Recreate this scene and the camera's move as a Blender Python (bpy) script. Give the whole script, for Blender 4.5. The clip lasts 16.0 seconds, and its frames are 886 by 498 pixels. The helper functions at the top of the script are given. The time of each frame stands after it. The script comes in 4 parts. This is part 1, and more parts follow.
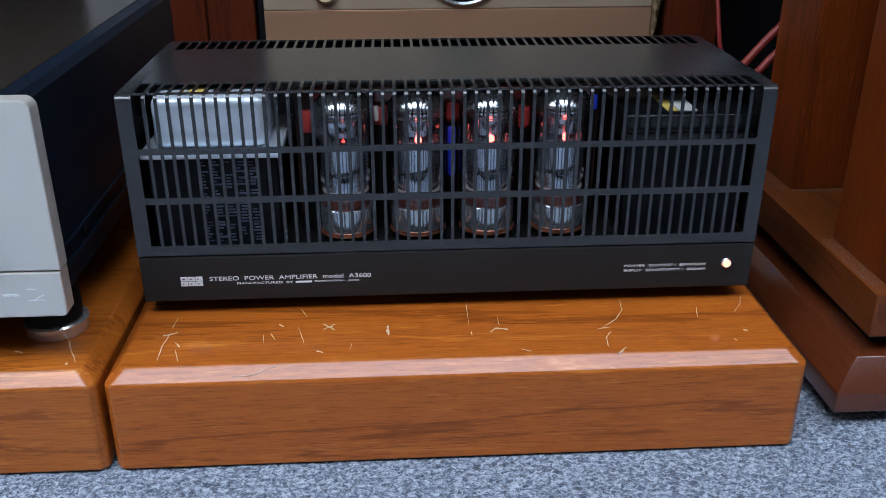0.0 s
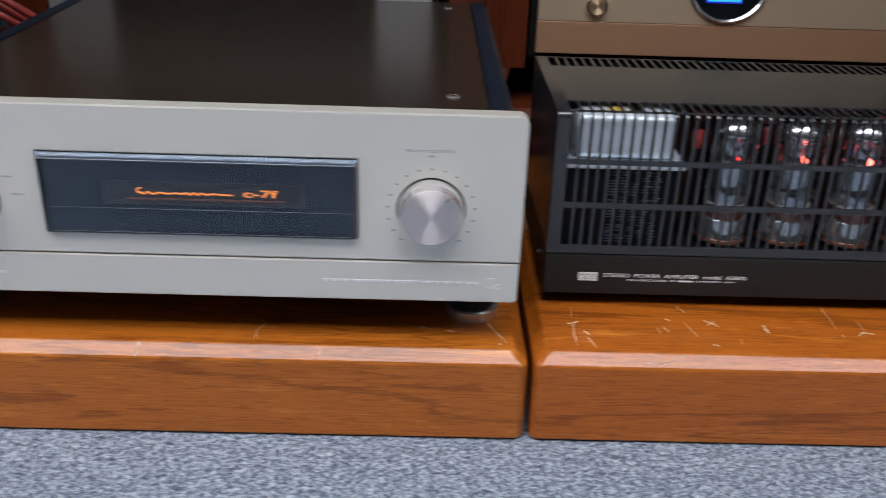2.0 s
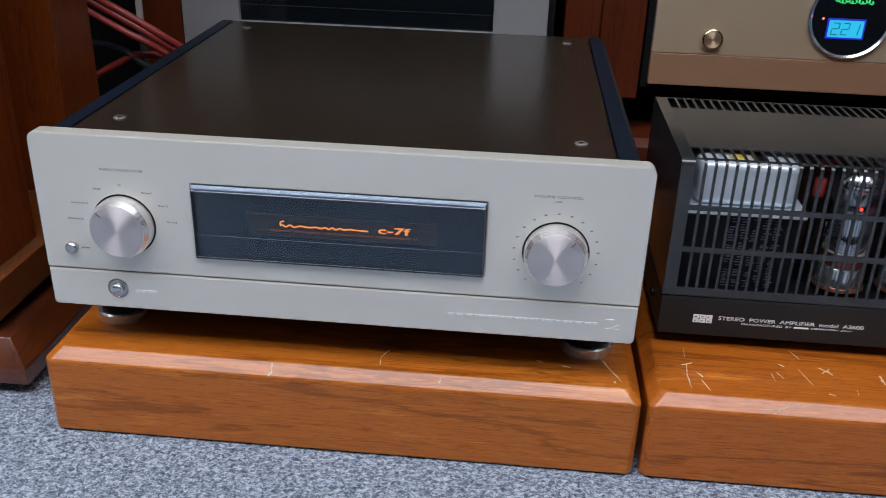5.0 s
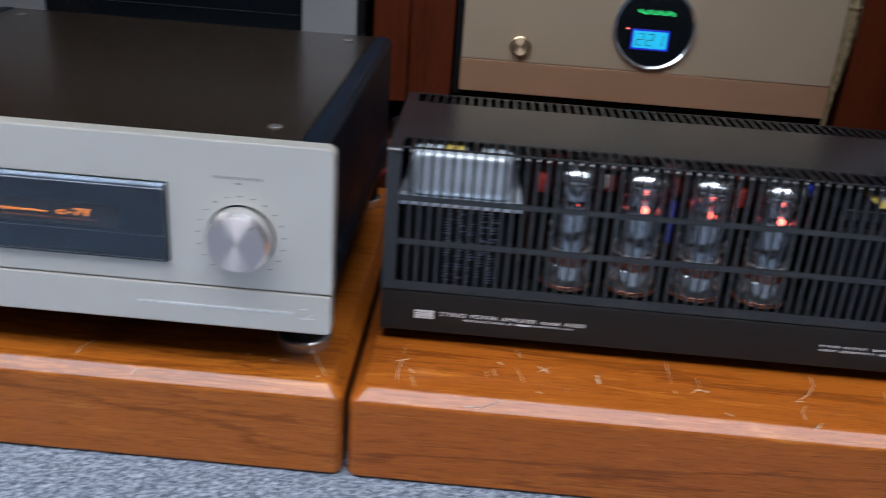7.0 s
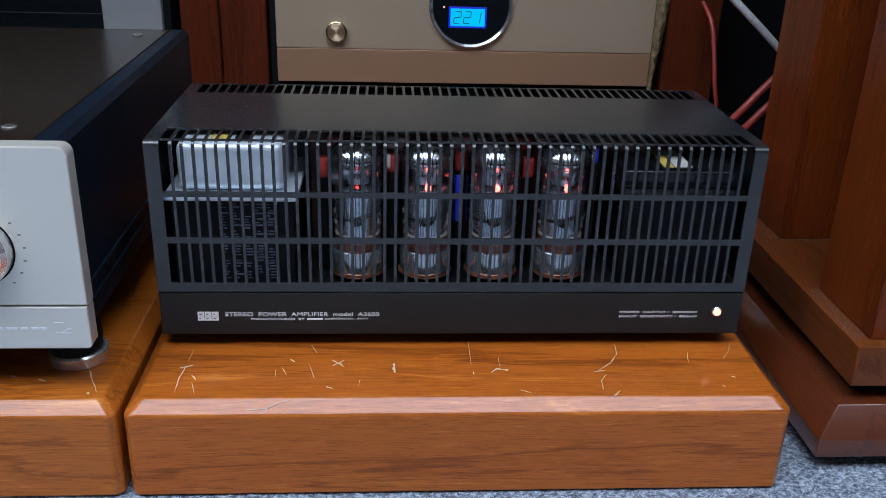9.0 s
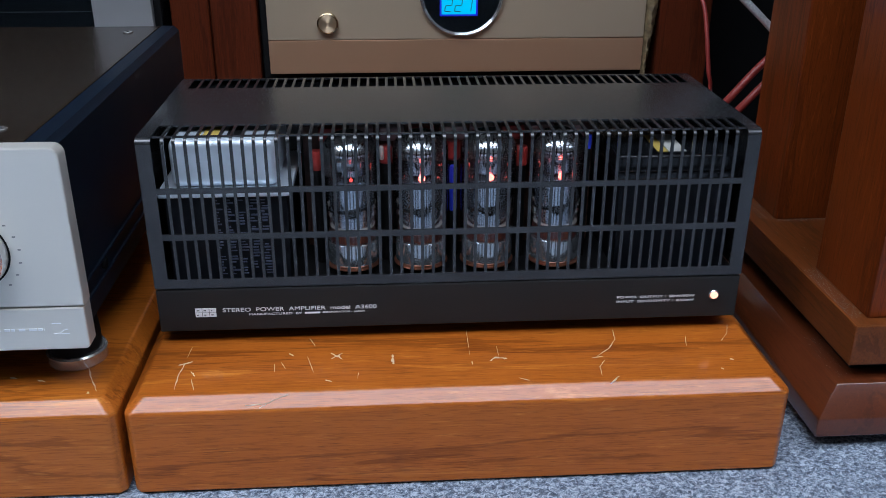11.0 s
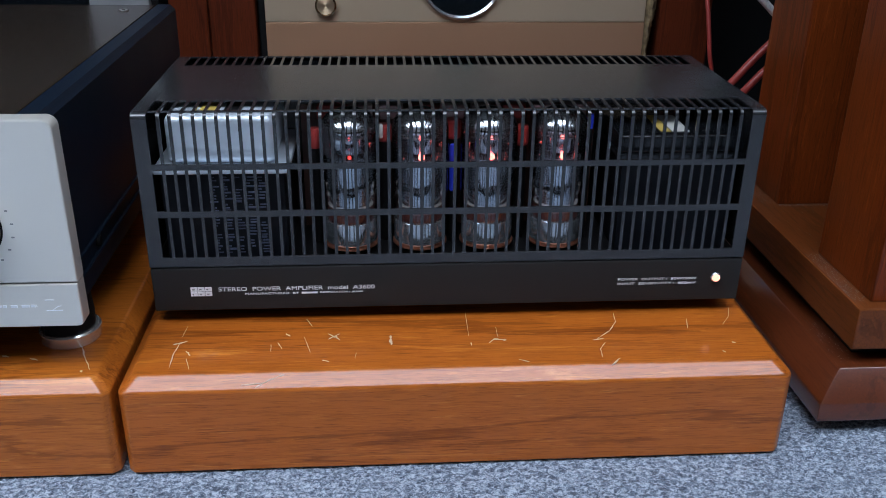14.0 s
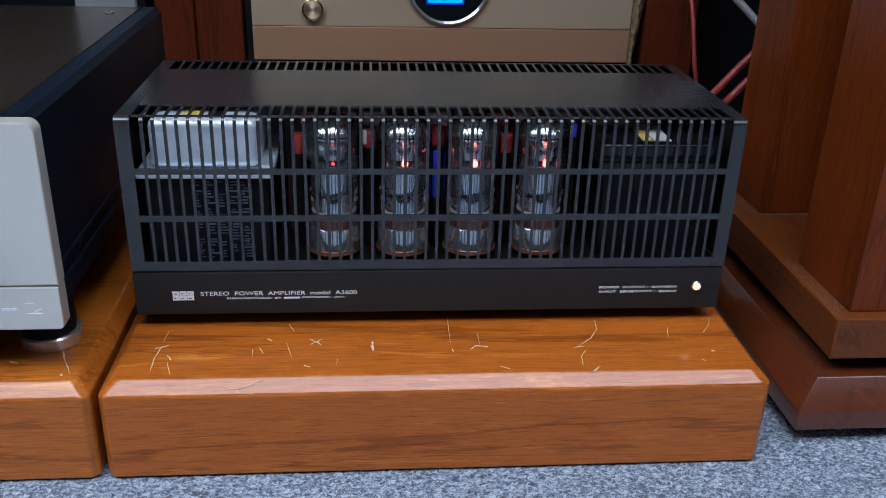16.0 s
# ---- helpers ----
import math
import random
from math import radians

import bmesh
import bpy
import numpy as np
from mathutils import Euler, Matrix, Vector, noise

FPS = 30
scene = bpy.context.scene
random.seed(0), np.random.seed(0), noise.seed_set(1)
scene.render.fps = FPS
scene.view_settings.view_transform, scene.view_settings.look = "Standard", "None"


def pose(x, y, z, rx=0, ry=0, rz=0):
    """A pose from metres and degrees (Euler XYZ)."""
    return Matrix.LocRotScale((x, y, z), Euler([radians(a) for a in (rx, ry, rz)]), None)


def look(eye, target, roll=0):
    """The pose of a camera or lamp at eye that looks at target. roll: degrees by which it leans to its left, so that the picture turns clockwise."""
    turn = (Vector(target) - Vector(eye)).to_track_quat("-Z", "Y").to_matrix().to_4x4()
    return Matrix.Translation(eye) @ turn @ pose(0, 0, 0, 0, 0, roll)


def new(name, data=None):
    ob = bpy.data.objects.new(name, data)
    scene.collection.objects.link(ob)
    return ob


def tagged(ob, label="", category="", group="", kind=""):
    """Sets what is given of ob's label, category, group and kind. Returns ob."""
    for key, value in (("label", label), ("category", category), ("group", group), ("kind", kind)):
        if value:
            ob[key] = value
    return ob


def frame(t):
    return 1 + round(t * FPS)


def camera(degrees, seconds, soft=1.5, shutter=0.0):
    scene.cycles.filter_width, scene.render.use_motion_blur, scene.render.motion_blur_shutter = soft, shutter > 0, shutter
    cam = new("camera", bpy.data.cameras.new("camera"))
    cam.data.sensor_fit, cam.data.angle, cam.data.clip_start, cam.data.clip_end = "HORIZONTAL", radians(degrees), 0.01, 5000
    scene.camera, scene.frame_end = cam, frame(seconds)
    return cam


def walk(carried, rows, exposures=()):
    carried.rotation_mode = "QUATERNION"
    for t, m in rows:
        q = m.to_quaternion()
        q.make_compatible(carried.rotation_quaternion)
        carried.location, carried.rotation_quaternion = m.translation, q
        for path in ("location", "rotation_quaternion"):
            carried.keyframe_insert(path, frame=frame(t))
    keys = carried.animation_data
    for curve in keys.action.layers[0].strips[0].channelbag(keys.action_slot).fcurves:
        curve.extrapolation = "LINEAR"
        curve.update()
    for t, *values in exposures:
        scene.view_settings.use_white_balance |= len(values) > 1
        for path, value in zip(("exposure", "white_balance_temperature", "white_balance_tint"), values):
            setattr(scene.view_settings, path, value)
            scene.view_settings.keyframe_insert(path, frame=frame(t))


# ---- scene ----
cam = camera(52.2, 16.0, soft=0.65, shutter=0.5)
PATH = [
    (0, (-0.013, 0.003, 0.427), (0.097, 1.821, -0.399), 0.0),
    (0.5, (-0.024, -0.003, 0.432), (0.089, 1.812, -0.399), 0.2),
    (1, (-0.078, -0.009, 0.443), (0.03, 1.806, -0.39), 0.9),
    (1.5, (-0.2, -0.037, 0.449), (-0.117, 1.775, -0.392), 2.5),
    (2, (-0.307, -0.059, 0.469), (-0.268, 1.748, -0.387), 2.0),
    (2.5, (-0.359, -0.061, 0.474), (-0.373, 1.735, -0.406), 1.5),
    (3, (-0.378, -0.067, 0.476), (-0.449, 1.724, -0.411), 1.7),
    (3.2, (-0.378, -0.067, 0.477), (-0.463, 1.724, -0.408), 1.8),
    (5.3, (-0.321, -0.078, 0.508), (-0.472, 1.727, -0.34), 1.6),
    (5.5, (-0.305, -0.08, 0.505), (-0.459, 1.728, -0.336), 1.4),
    (6, (-0.262, -0.086, 0.498), (-0.41, 1.728, -0.332), 1.7),
    (6.5, (-0.211, -0.071, 0.483), (-0.344, 1.747, -0.34), 2.7),
    (7, (-0.135, -0.051, 0.477), (-0.189, 1.783, -0.318), 4.3),
    (7.5, (-0.054, -0.022, 0.463), (-0.005, 1.821, -0.31), 3.6),
    (8, (-0.031, -0.016, 0.451), (0.064, 1.823, -0.33), 3.0),
    (8.5, (-0.027, -0.018, 0.454), (0.092, 1.819, -0.329), 2.2),
    (9, (-0.026, -0.021, 0.46), (0.102, 1.812, -0.33), 1.8),
    (11.5, (-0.018, -0.02, 0.462), (0.106, 1.8, -0.359), -0.2),
    (12, (-0.014, -0.016, 0.461), (0.109, 1.801, -0.365), -0.5),
    (12.5, (-0.018, -0.017, 0.458), (0.106, 1.8, -0.369), -0.4),
    (13, (-0.018, -0.017, 0.457), (0.108, 1.799, -0.37), -0.2),
    (13.5, (-0.022, -0.018, 0.454), (0.104, 1.797, -0.376), 0.2),
    (14, (-0.025, -0.016, 0.448), (0.112, 1.799, -0.379), 0.8),
    (14.5, (-0.023, -0.017, 0.45), (0.12, 1.799, -0.375), 1.2),
    (15, (-0.023, -0.017, 0.451), (0.13, 1.799, -0.374), 1.5),
    (15.5, (-0.024, -0.017, 0.451), (0.138, 1.799, -0.371), 1.7),
    (16, (-0.021, -0.017, 0.452), (0.143, 1.799, -0.37), 1.7),
]
BALANCE = [(0, -0.05, 6100, 6.5), (1, -0.06, 6250, 7), (1.5, -0.06, 6600, 8.5), (2, -0.07, 7150, 10), (3.2, -0.07, 7300, 10.5), (5.3, -0.09, 6850, 9.5), (6.5, -0.09, 6750, 9), (7.5, -0.07, 6400, 8), (8.2, -0.05, 6100, 6.5), (16, -0.06, 6100, 6.5)]
walk(cam, [(t, look(eye, target, roll)) for t, eye, target, roll in PATH], BALANCE)


# ---- light ----
world = bpy.data.worlds.new("room_air")
scene.world = world
world.use_nodes = True
world.node_tree.nodes["Background"].inputs["Color"].default_value = (0.75, 0.85, 1.0, 1)
world.node_tree.nodes["Background"].inputs["Strength"].default_value = 0.02


def ceiling_lamp(x, y, z, sx, sy, watts, colour):
    data = bpy.data.lights.new("ceiling_lamp", "AREA")
    data.shape, data.size, data.size_y, data.energy, data.color = "RECTANGLE", sx, sy, watts, colour
    ob = new("ceiling_lamp", data)
    ob.matrix_world = pose(x, y, z)
    return ob


COOL = (0.80, 0.86, 1.0)
for lamp_y, lamp_x, long in ((-0.10, -0.85, 3.4), (-0.48, -0.85, 3.4), (-0.87, -0.30, 4.7)):
    ceiling_lamp(lamp_x, lamp_y, 2.30, long, 0.30, 7.2 * long, COOL)
    # Unseen upward lamp, added to brighten the ceiling for soft fill and reflections
    up = ceiling_lamp(lamp_x, lamp_y, 2.31, long, 0.30, 6.2 * long, COOL)
    up.matrix_world = pose(lamp_x, lamp_y, 2.31, 180)


# ---- materials ----
class Nodes:
    """A node material with a Principled shader, built by short calls."""

    def __init__(self, name):
        self.mat = bpy.data.materials.new(name)
        self.mat.use_nodes = True
        self.tree = self.mat.node_tree
        self.bsdf = self.tree.nodes["Principled BSDF"]
        self.coord = self.tree.nodes.new("ShaderNodeTexCoord").outputs["Object"]

    def node(self, kind, **inputs):
        n = self.tree.nodes.new(kind)
        for key, value in inputs.items():
            key = key.replace("_", " ")
            if hasattr(value, "is_output"):
                self.tree.links.new(value, n.inputs[key])
            else:
                n.inputs[key].default_value = value
        return n

    def mapped(self, scale, turn=(0, 0, 0)):
        n = self.tree.nodes.new("ShaderNodeMapping")
        self.tree.links.new(self.coord, n.inputs["Vector"])
        n.inputs["Scale"].default_value = scale
        n.inputs["Rotation"].default_value = turn
        return n.outputs["Vector"]

    def noise(self, scale, detail=3.0, rough=0.55, stretch=(1, 1, 1), distortion=0.0):
        n = self.node("ShaderNodeTexNoise", Vector=self.mapped(stretch), Scale=scale, Detail=detail, Roughness=rough, Distortion=distortion)
        return n.outputs["Fac"]

    def ramp(self, fac, stops):
        n = self.tree.nodes.new("ShaderNodeValToRGB")
        self.tree.links.new(fac, n.inputs["Fac"])
        el = n.color_ramp.elements
        while len(el) < len(stops):
            el.new(0.5)
        for e, (at, c) in zip(el, stops):
            e.position = at
            e.color = (*c, 1) if len(c) == 3 else c
        return n.outputs["Color"]

    def mix(self, fac, a, b, blend="MIX"):
        n = self.tree.nodes.new("ShaderNodeMix")
        n.data_type, n.blend_type = "RGBA", blend
        for sock, value in ((n.inputs[0], fac), (n.inputs[6], a), (n.inputs[7], b)):
            if hasattr(value, "is_output"):
                self.tree.links.new(value, sock)
            else:
                sock.default_value = value if isinstance(value, float) else (*value, 1)
        return n.outputs[2]

    def span(self, fac, low, high):
        n = self.node("ShaderNodeMapRange", Value=fac, To_Min=low, To_Max=high)
        return n.outputs["Result"]

    def bump(self, height, strength, distance):
        n = self.node("ShaderNodeBump", Height=height, Strength=strength, Distance=distance)
        self.tree.links.new(n.outputs["Normal"], self.bsdf.inputs["Normal"])
        return n

    def put(self, **inputs):
        for key, value in inputs.items():
            key = key.replace("_", " ")
            sock = self.bsdf.inputs[key]
            if hasattr(value, "is_output"):
                self.tree.links.new(value, sock)
            else:
                sock.default_value = (*value, 1) if isinstance(value, tuple) and len(value) == 3 else value
        return self


def surface(name, colour, rough=0.5, metal=0.0, vary=0.12, grain=400.0, patch=9.0, bump=0.05, distance=0.0005, coat=0.0, stretch=(1, 1, 1), spec=0.5, brushed=0.0):
    """Paint, plastic or metal with patches, fine grain and slight relief."""
    n = Nodes(name)
    big, fine = n.noise(patch, 4), n.noise(grain, 2, stretch=stretch)
    low, high = tuple(c * (1 - vary) for c in colour), tuple(min(1, c * (1 + vary)) for c in colour)
    tone = n.mix(n.span(fine, 0.25, 0.75), n.ramp(big, [(0.3, low), (0.7, high)]), colour)
    n.put(Base_Color=tone, Metallic=metal, Roughness=n.span(big, rough * 0.85, min(1, rough * 1.15)), Coat_Weight=coat, Specular_IOR_Level=spec)
    if bump:
        n.bump(fine, bump, distance)
    if brushed:
        along = n.node("ShaderNodeCombineXYZ", X=1.0)
        n.tree.links.new(along.outputs[0], n.bsdf.inputs["Tangent"])
        n.put(Anisotropic=brushed)
    return n.mat


def wood(name, dark, mid, light, along="X", gloss=0.4, coat=0.35, seed=0.0, rings=55.0, spec=0.15):
    """Varnished wood: cathedral figure, growth lines, bright streaks and dark pores along one axis."""
    n = Nodes(name)

    def run(a):
        return {"X": (a, 1, 1), "Y": (1, a, 1), "Z": (1, 1, a)}[along]

    field = n.noise(5.0 + seed, 9, 0.60, run(0.10), 0.25)
    wave = n.tree.nodes.new("ShaderNodeMath")
    wave.operation = "SINE"
    scaled = n.node("ShaderNodeMapRange", Value=field, To_Min=0.0, To_Max=rings)
    n.tree.links.new(scaled.outputs[0], wave.inputs[0])
    figure = n.noise(42 + seed, 8, 0.68, run(0.11), 0.8)
    lines = n.noise(560 + seed, 4, 0.7, run(0.05), 0.4)
    pores = n.noise(1300, 2, 0.5, run(0.05))
    fleck = n.noise(480 + seed, 3, 0.6, run(0.075), 0.5)
    streak = n.noise(290 + seed, 5, 0.7, run(0.08), 0.6)
    cloud = n.noise(4.0 + seed, 3)
    half = tuple(0.22 * a + 0.78 * b for a, b in zip(dark, mid))
    tone = n.ramp(figure, [(0.30, half), (0.42, mid), (0.60, mid), (0.74, light)])
    tone = n.mix(n.ramp(wave.outputs[0], [(0.86, (0.0,) * 3), (0.99, (0.48,) * 3)]), tone, dark)
    tone = n.mix(n.ramp(streak, [(0.57, (0.0,) * 3), (0.69, (0.50,) * 3)]), tone, light)
    area = n.ramp(n.noise(9 + seed, 3, 0.5, run(0.25)), [(0.46, (0.12,) * 3), (0.58, (1.0,) * 3)])
    tone = n.mix(n.mix(1.0, n.ramp(fleck, [(0.33, (0.34,) * 3), (0.39, (0.0,) * 3)]), area, "MULTIPLY"), tone, dark)
    tone = n.mix(n.ramp(lines, [(0.36, (0.36,) * 3), (0.50, (0.03,) * 3), (0.6, (0.0,) * 3)]), tone, dark)
    tone = n.mix(n.ramp(pores, [(0.28, (0.45,) * 3), (0.38, (0.0,) * 3)]), tone, tuple(0.6 * c for c in dark))
    split = n.ramp(n.noise(38 + seed, 5, 0.62, run(0.045), 0.5), [(0.484, (0.0,) * 3), (0.495, (0.45,) * 3), (0.499, (0.45,) * 3), (0.508, (0.0,) * 3)])
    where = n.ramp(n.noise(14 + seed, 3, 0.6, run(0.22)), [(0.40, (0.0,) * 3), (0.54, (1.0,) * 3)])
    tone = n.mix(n.mix(1.0, split, where, "MULTIPLY"), tone, tuple(0.75 * c for c in dark))
    n.put(Base_Color=tone, Roughness=n.span(cloud, gloss * 0.8, gloss * 1.3), Coat_Weight=coat, Coat_Roughness=0.13, Specular_IOR_Level=spec)
    n.bump(pores, 0.15, 0.0004)
    return n.mat


def glow(name, colour, strength, base=(0.02, 0.02, 0.02)):
    n = Nodes(name)
    n.put(Base_Color=base, Emission_Color=colour, Emission_Strength=strength, Roughness=0.4)
    return n.mat


def clear_glass(name, tint=(1, 1, 1), gloss=0.04, ior=1.5):
    """Thin clear glass: see-through, with mirror gloss that grows at the rim."""
    n = Nodes(name)
    t = n.tree
    through_glass = n.node("ShaderNodeBsdfTransparent", Color=(*tint, 1))
    shine = n.node("ShaderNodeBsdfGlossy", Color=(1, 1, 1, 1), Roughness=gloss)
    rim = n.node("ShaderNodeFresnel", IOR=ior)
    mix = n.tree.nodes.new("ShaderNodeMixShader")
    t.links.new(rim.outputs["Fac"], mix.inputs["Fac"])
    t.links.new(through_glass.outputs[0], mix.inputs[1])
    t.links.new(shine.outputs[0], mix.inputs[2])
    t.links.new(mix.outputs[0], t.nodes["Material Output"].inputs["Surface"])
    return n.mat


TEAK = wood("varnished_teak", (0.120, 0.021, 0.003), (0.450, 0.116, 0.012), (0.70, 0.235, 0.032), coat=0.75)
TEAK_LEFT = wood("varnished_teak_pale", (0.140, 0.028, 0.003), (0.465, 0.128, 0.014), (0.70, 0.250, 0.036), coat=0.75, seed=1.7)
WALNUT = wood("red_brown_veneer", (0.050, 0.009, 0.0025), (0.160, 0.030, 0.005), (0.31, 0.072, 0.012), along="Z", gloss=0.35, coat=0.25)
WALNUT_BASE = wood("red_brown_base_wood", (0.042, 0.009, 0.003), (0.100, 0.022, 0.006), (0.16, 0.040, 0.011), along="Y", gloss=0.30, coat=1.0, spec=0.5)
WALNUT_BLOCK = wood("yellow_brown_block_wood", (0.055, 0.014, 0.0035), (0.150, 0.040, 0.009), (0.23, 0.068, 0.016), along="Y", gloss=0.38, coat=0.4)
RACK_WOOD = wood("dark_red_rack_wood", (0.034, 0.007, 0.003), (0.085, 0.016, 0.005), (0.13, 0.028, 0.008), along="Z", gloss=0.45, coat=0.1)
CAGE = surface("charcoal_brown_enamel", (0.0205, 0.0215, 0.0234), 0.22, 0.0, 0.10, 900, 14, 0.0, 0.0003, spec=0.85)
BASE_PAINT = surface("charcoal_brown_base_enamel", (0.0195, 0.0190, 0.0185), 0.40, 0.0, 0.10, 900, 14, 0.06, 0.0003, spec=0.22)
BLACK = surface("black_lacquer", (0.008, 0.009, 0.011), 0.22, 0.0, 0.2, 300, 12, 0.05)
# Serves real black parts and, under the rack and round knobs, painted shade
DEEP = surface("matt_black_parts_and_shade", (0.005, 0.005, 0.0055), 0.7, 0.0, 0.2, 300, 12, 0.08, spec=0.15)
INK_BLACK = surface("black_window_glass", (0.006, 0.008, 0.010), 0.12, 0.0, 0.1, 200, 8, 0.0, spec=0.3)
SILVER_PAINT = surface("silver_hammer_paint", (0.68, 0.75, 0.82), 0.30, 0.35, 0.10, 600, 30, 0.12)
CORE = surface("black_lamination_core", (0.0045, 0.0058, 0.0085), 0.4, 0.0, 0.3, 300, 30, 0.3, 0.0008, stretch=(1, 1, 14), spec=0.2)
CHROME = surface("tube_chrome", (0.64, 0.68, 0.71), 0.16, 0.85, 0.05, 200, 20, 0.0)
GETTER = surface("getter_mirror", (0.93, 0.94, 0.95), 0.11, 1.0, 0.04, 200, 60, 0.0)
PLATE = surface("grey_anode_metal", (0.60, 0.66, 0.73), 0.11, 0.95, 0.08, 300, 60, 0.0)
COPPER = surface("copper_socket_ring", (0.62, 0.25, 0.15), 0.35, 0.9, 0.12)
MICA = surface("mica_disc", (0.42, 0.38, 0.34), 0.4, 0.0, 0.15)
BAKELITE = surface("red_brown_bakelite", (0.09, 0.022, 0.018), 0.35, 0.0, 0.2)
RED_PART = surface("red_capacitor_film", (0.34, 0.035, 0.03), 0.4)
PINK_PART = surface("pink_grey_ceramic", (0.50, 0.36, 0.36), 0.4)
BLUE_PART = surface("blue_capacitor_film", (0.035, 0.065, 0.75), 0.35)
# Tone of slat reflections in the black core, painted as flecks
CORE_GLINT = surface("blue_grey_core_glint", (0.085, 0.098, 0.15), 0.35, 0.0, 0.5, 900, 300, 0.0)
PANEL_INK = surface("soft_grey_panel_ink", (0.24, 0.235, 0.225), 0.5, 0.0, 0.05, 500, 20, 0.0)
CHAMPAGNE = surface("champagne_satin_aluminium", (0.795, 0.762, 0.688), 0.36, 0.50, 0.03, 1500, 6, 0.03, 0.0002, stretch=(0.03, 1, 1), brushed=0.5)
SIDE_BLUE = surface("blue_black_anodised", (0.0045, 0.0095, 0.0185), 0.46, 0.0, 0.12, 900, 12, 0.08, spec=0.2)
TOP_BROWN = surface("brown_gloss_lacquer", (0.034, 0.024, 0.017), 0.24, 0.3, 0.08, 200, 5, 0.0)
WINDOW_DARK = surface("dark_display_filter", (0.010, 0.017, 0.026), 0.10, 0.0, 0.1, 200, 8, 0.0)
WINDOW_PANEL = surface("display_panel_brown_glow", (0.022, 0.018, 0.016), 0.3, 0.0, 0.1, 200, 8, 0.0)
STEEL = surface("satin_steel", (0.55, 0.54, 0.52), 0.25, 1.0, 0.06, 300, 30, 0.0)
BRASS = surface("pale_brass", (0.60, 0.48, 0.30), 0.25, 1.0, 0.06, 300, 30, 0.0)
GOLD = surface("champagne_gold_aluminium", (0.53, 0.425, 0.30), 0.45, 0.5, 0.03, 1500, 6, 0.03, 0.0002, stretch=(0.03, 1, 1))
GOLD_LOW = surface("deep_champagne_gold_aluminium", (0.44, 0.260, 0.155), 0.45, 0.5, 0.03, 1500, 6, 0.03, 0.0002, stretch=(0.03, 1, 1))
FOOT_METAL = surface("turned_foot_metal", (0.72, 0.70, 0.67), 0.22, 0.8, 0.05, 900, 30, 0.05, 0.0002, stretch=(1, 1, 0.05))
WHITE_INK = surface("white_ink", (0.80, 0.80, 0.80), 0.5, 0.0, 0.05, 500, 20, 0.0)
GREY_INK = surface("grey_ink", (0.13, 0.13, 0.13), 0.5, 0.0, 0.05, 500, 20, 0.0)
ENGRAVED = surface("bright_engraving", (0.92, 0.92, 0.92), 0.35, 0.35, 0.05, 500, 20, 0.0)
RED_CABLE = surface("red_cable_rubber", (0.29, 0.032, 0.025), 0.45, 0.0, 0.15, 300, 40)
BLACK_CABLE = surface("blue_black_cable_rubber", (0.02, 0.028, 0.036), 0.5, 0.0, 0.15, 300, 40)
BRAID = surface("silver_braid", (0.80, 0.82, 0.86), 0.35, 0.3, 0.6, 900, 400, 0.6, 0.001)
YELLOW_LABEL = surface("yellow_label", (0.62, 0.45, 0.10), 0.5)
PAPER_LABEL = surface("grey_white_label", (0.55, 0.54, 0.50), 0.5, 0.0, 0.2, 300, 120)
TAPE = surface("torn_brown_tape", (0.17, 0.125, 0.065), 0.45, 0.0, 0.98, 300, 110, 0.4, 0.002)
DUST = surface("pale_dust", (0.26, 0.23, 0.21), 0.9, 0.0, 0.6, 900, 250)
RAW_WOOD = surface("raw_scuffed_wood", (0.66, 0.48, 0.33), 0.7, 0.0, 0.2, 500, 120)
WALL_PAINT = surface("warm_white_wall_paint", (0.30, 0.295, 0.29), 0.8, 0.0, 0.05, 120, 2, 0.1, 0.001)
CEILING_PAINT = surface("white_ceiling_paint", (0.80, 0.80, 0.79), 0.9, 0.0, 0.04, 120, 2, 0.1, 0.001)
DARK_WALL = surface("dark_brown_wall_panel", (0.030, 0.022, 0.018), 0.7, 0.0, 0.2, 120, 3, 0.1, 0.001)
GLASS = clear_glass("bulb_glass", (0.94, 0.95, 0.96), 0.05, 1.8)
PANE = clear_glass("display_glass", (0.80, 0.88, 0.95), 0.09)
RED_GLOW = glow("heater_glow", (1.0, 0.12, 0.09), 8.0)
DIM_GLOW = glow("dim_heater_glow", (1.0, 0.05, 0.04), 3.0)
LED_GLOW = glow("pilot_lamp_glow", (1.0, 0.40, 0.28), 2.4)
ORANGE_GLOW = glow("amber_display_glow", (1.0, 0.25, 0.03), 1.6)
AMBER_DIM = glow("dim_amber_display_glow", (1.0, 0.22, 0.03), 0.20)
CYAN_GLOW = glow("cyan_screen_glow", (0.01, 0.56, 0.95), 1.0)
BLUE_GLOW = glow("blue_backlight_halo", (0.005, 0.01, 0.85), 0.7)
DIGIT = surface("lcd_segment", (0.012, 0.10, 0.16), 0.5, 0.0, 0.05, 200, 20, 0.0)
GREEN_GLOW = glow("green_sign_glow", (0.03, 0.9, 0.25), 1.0)


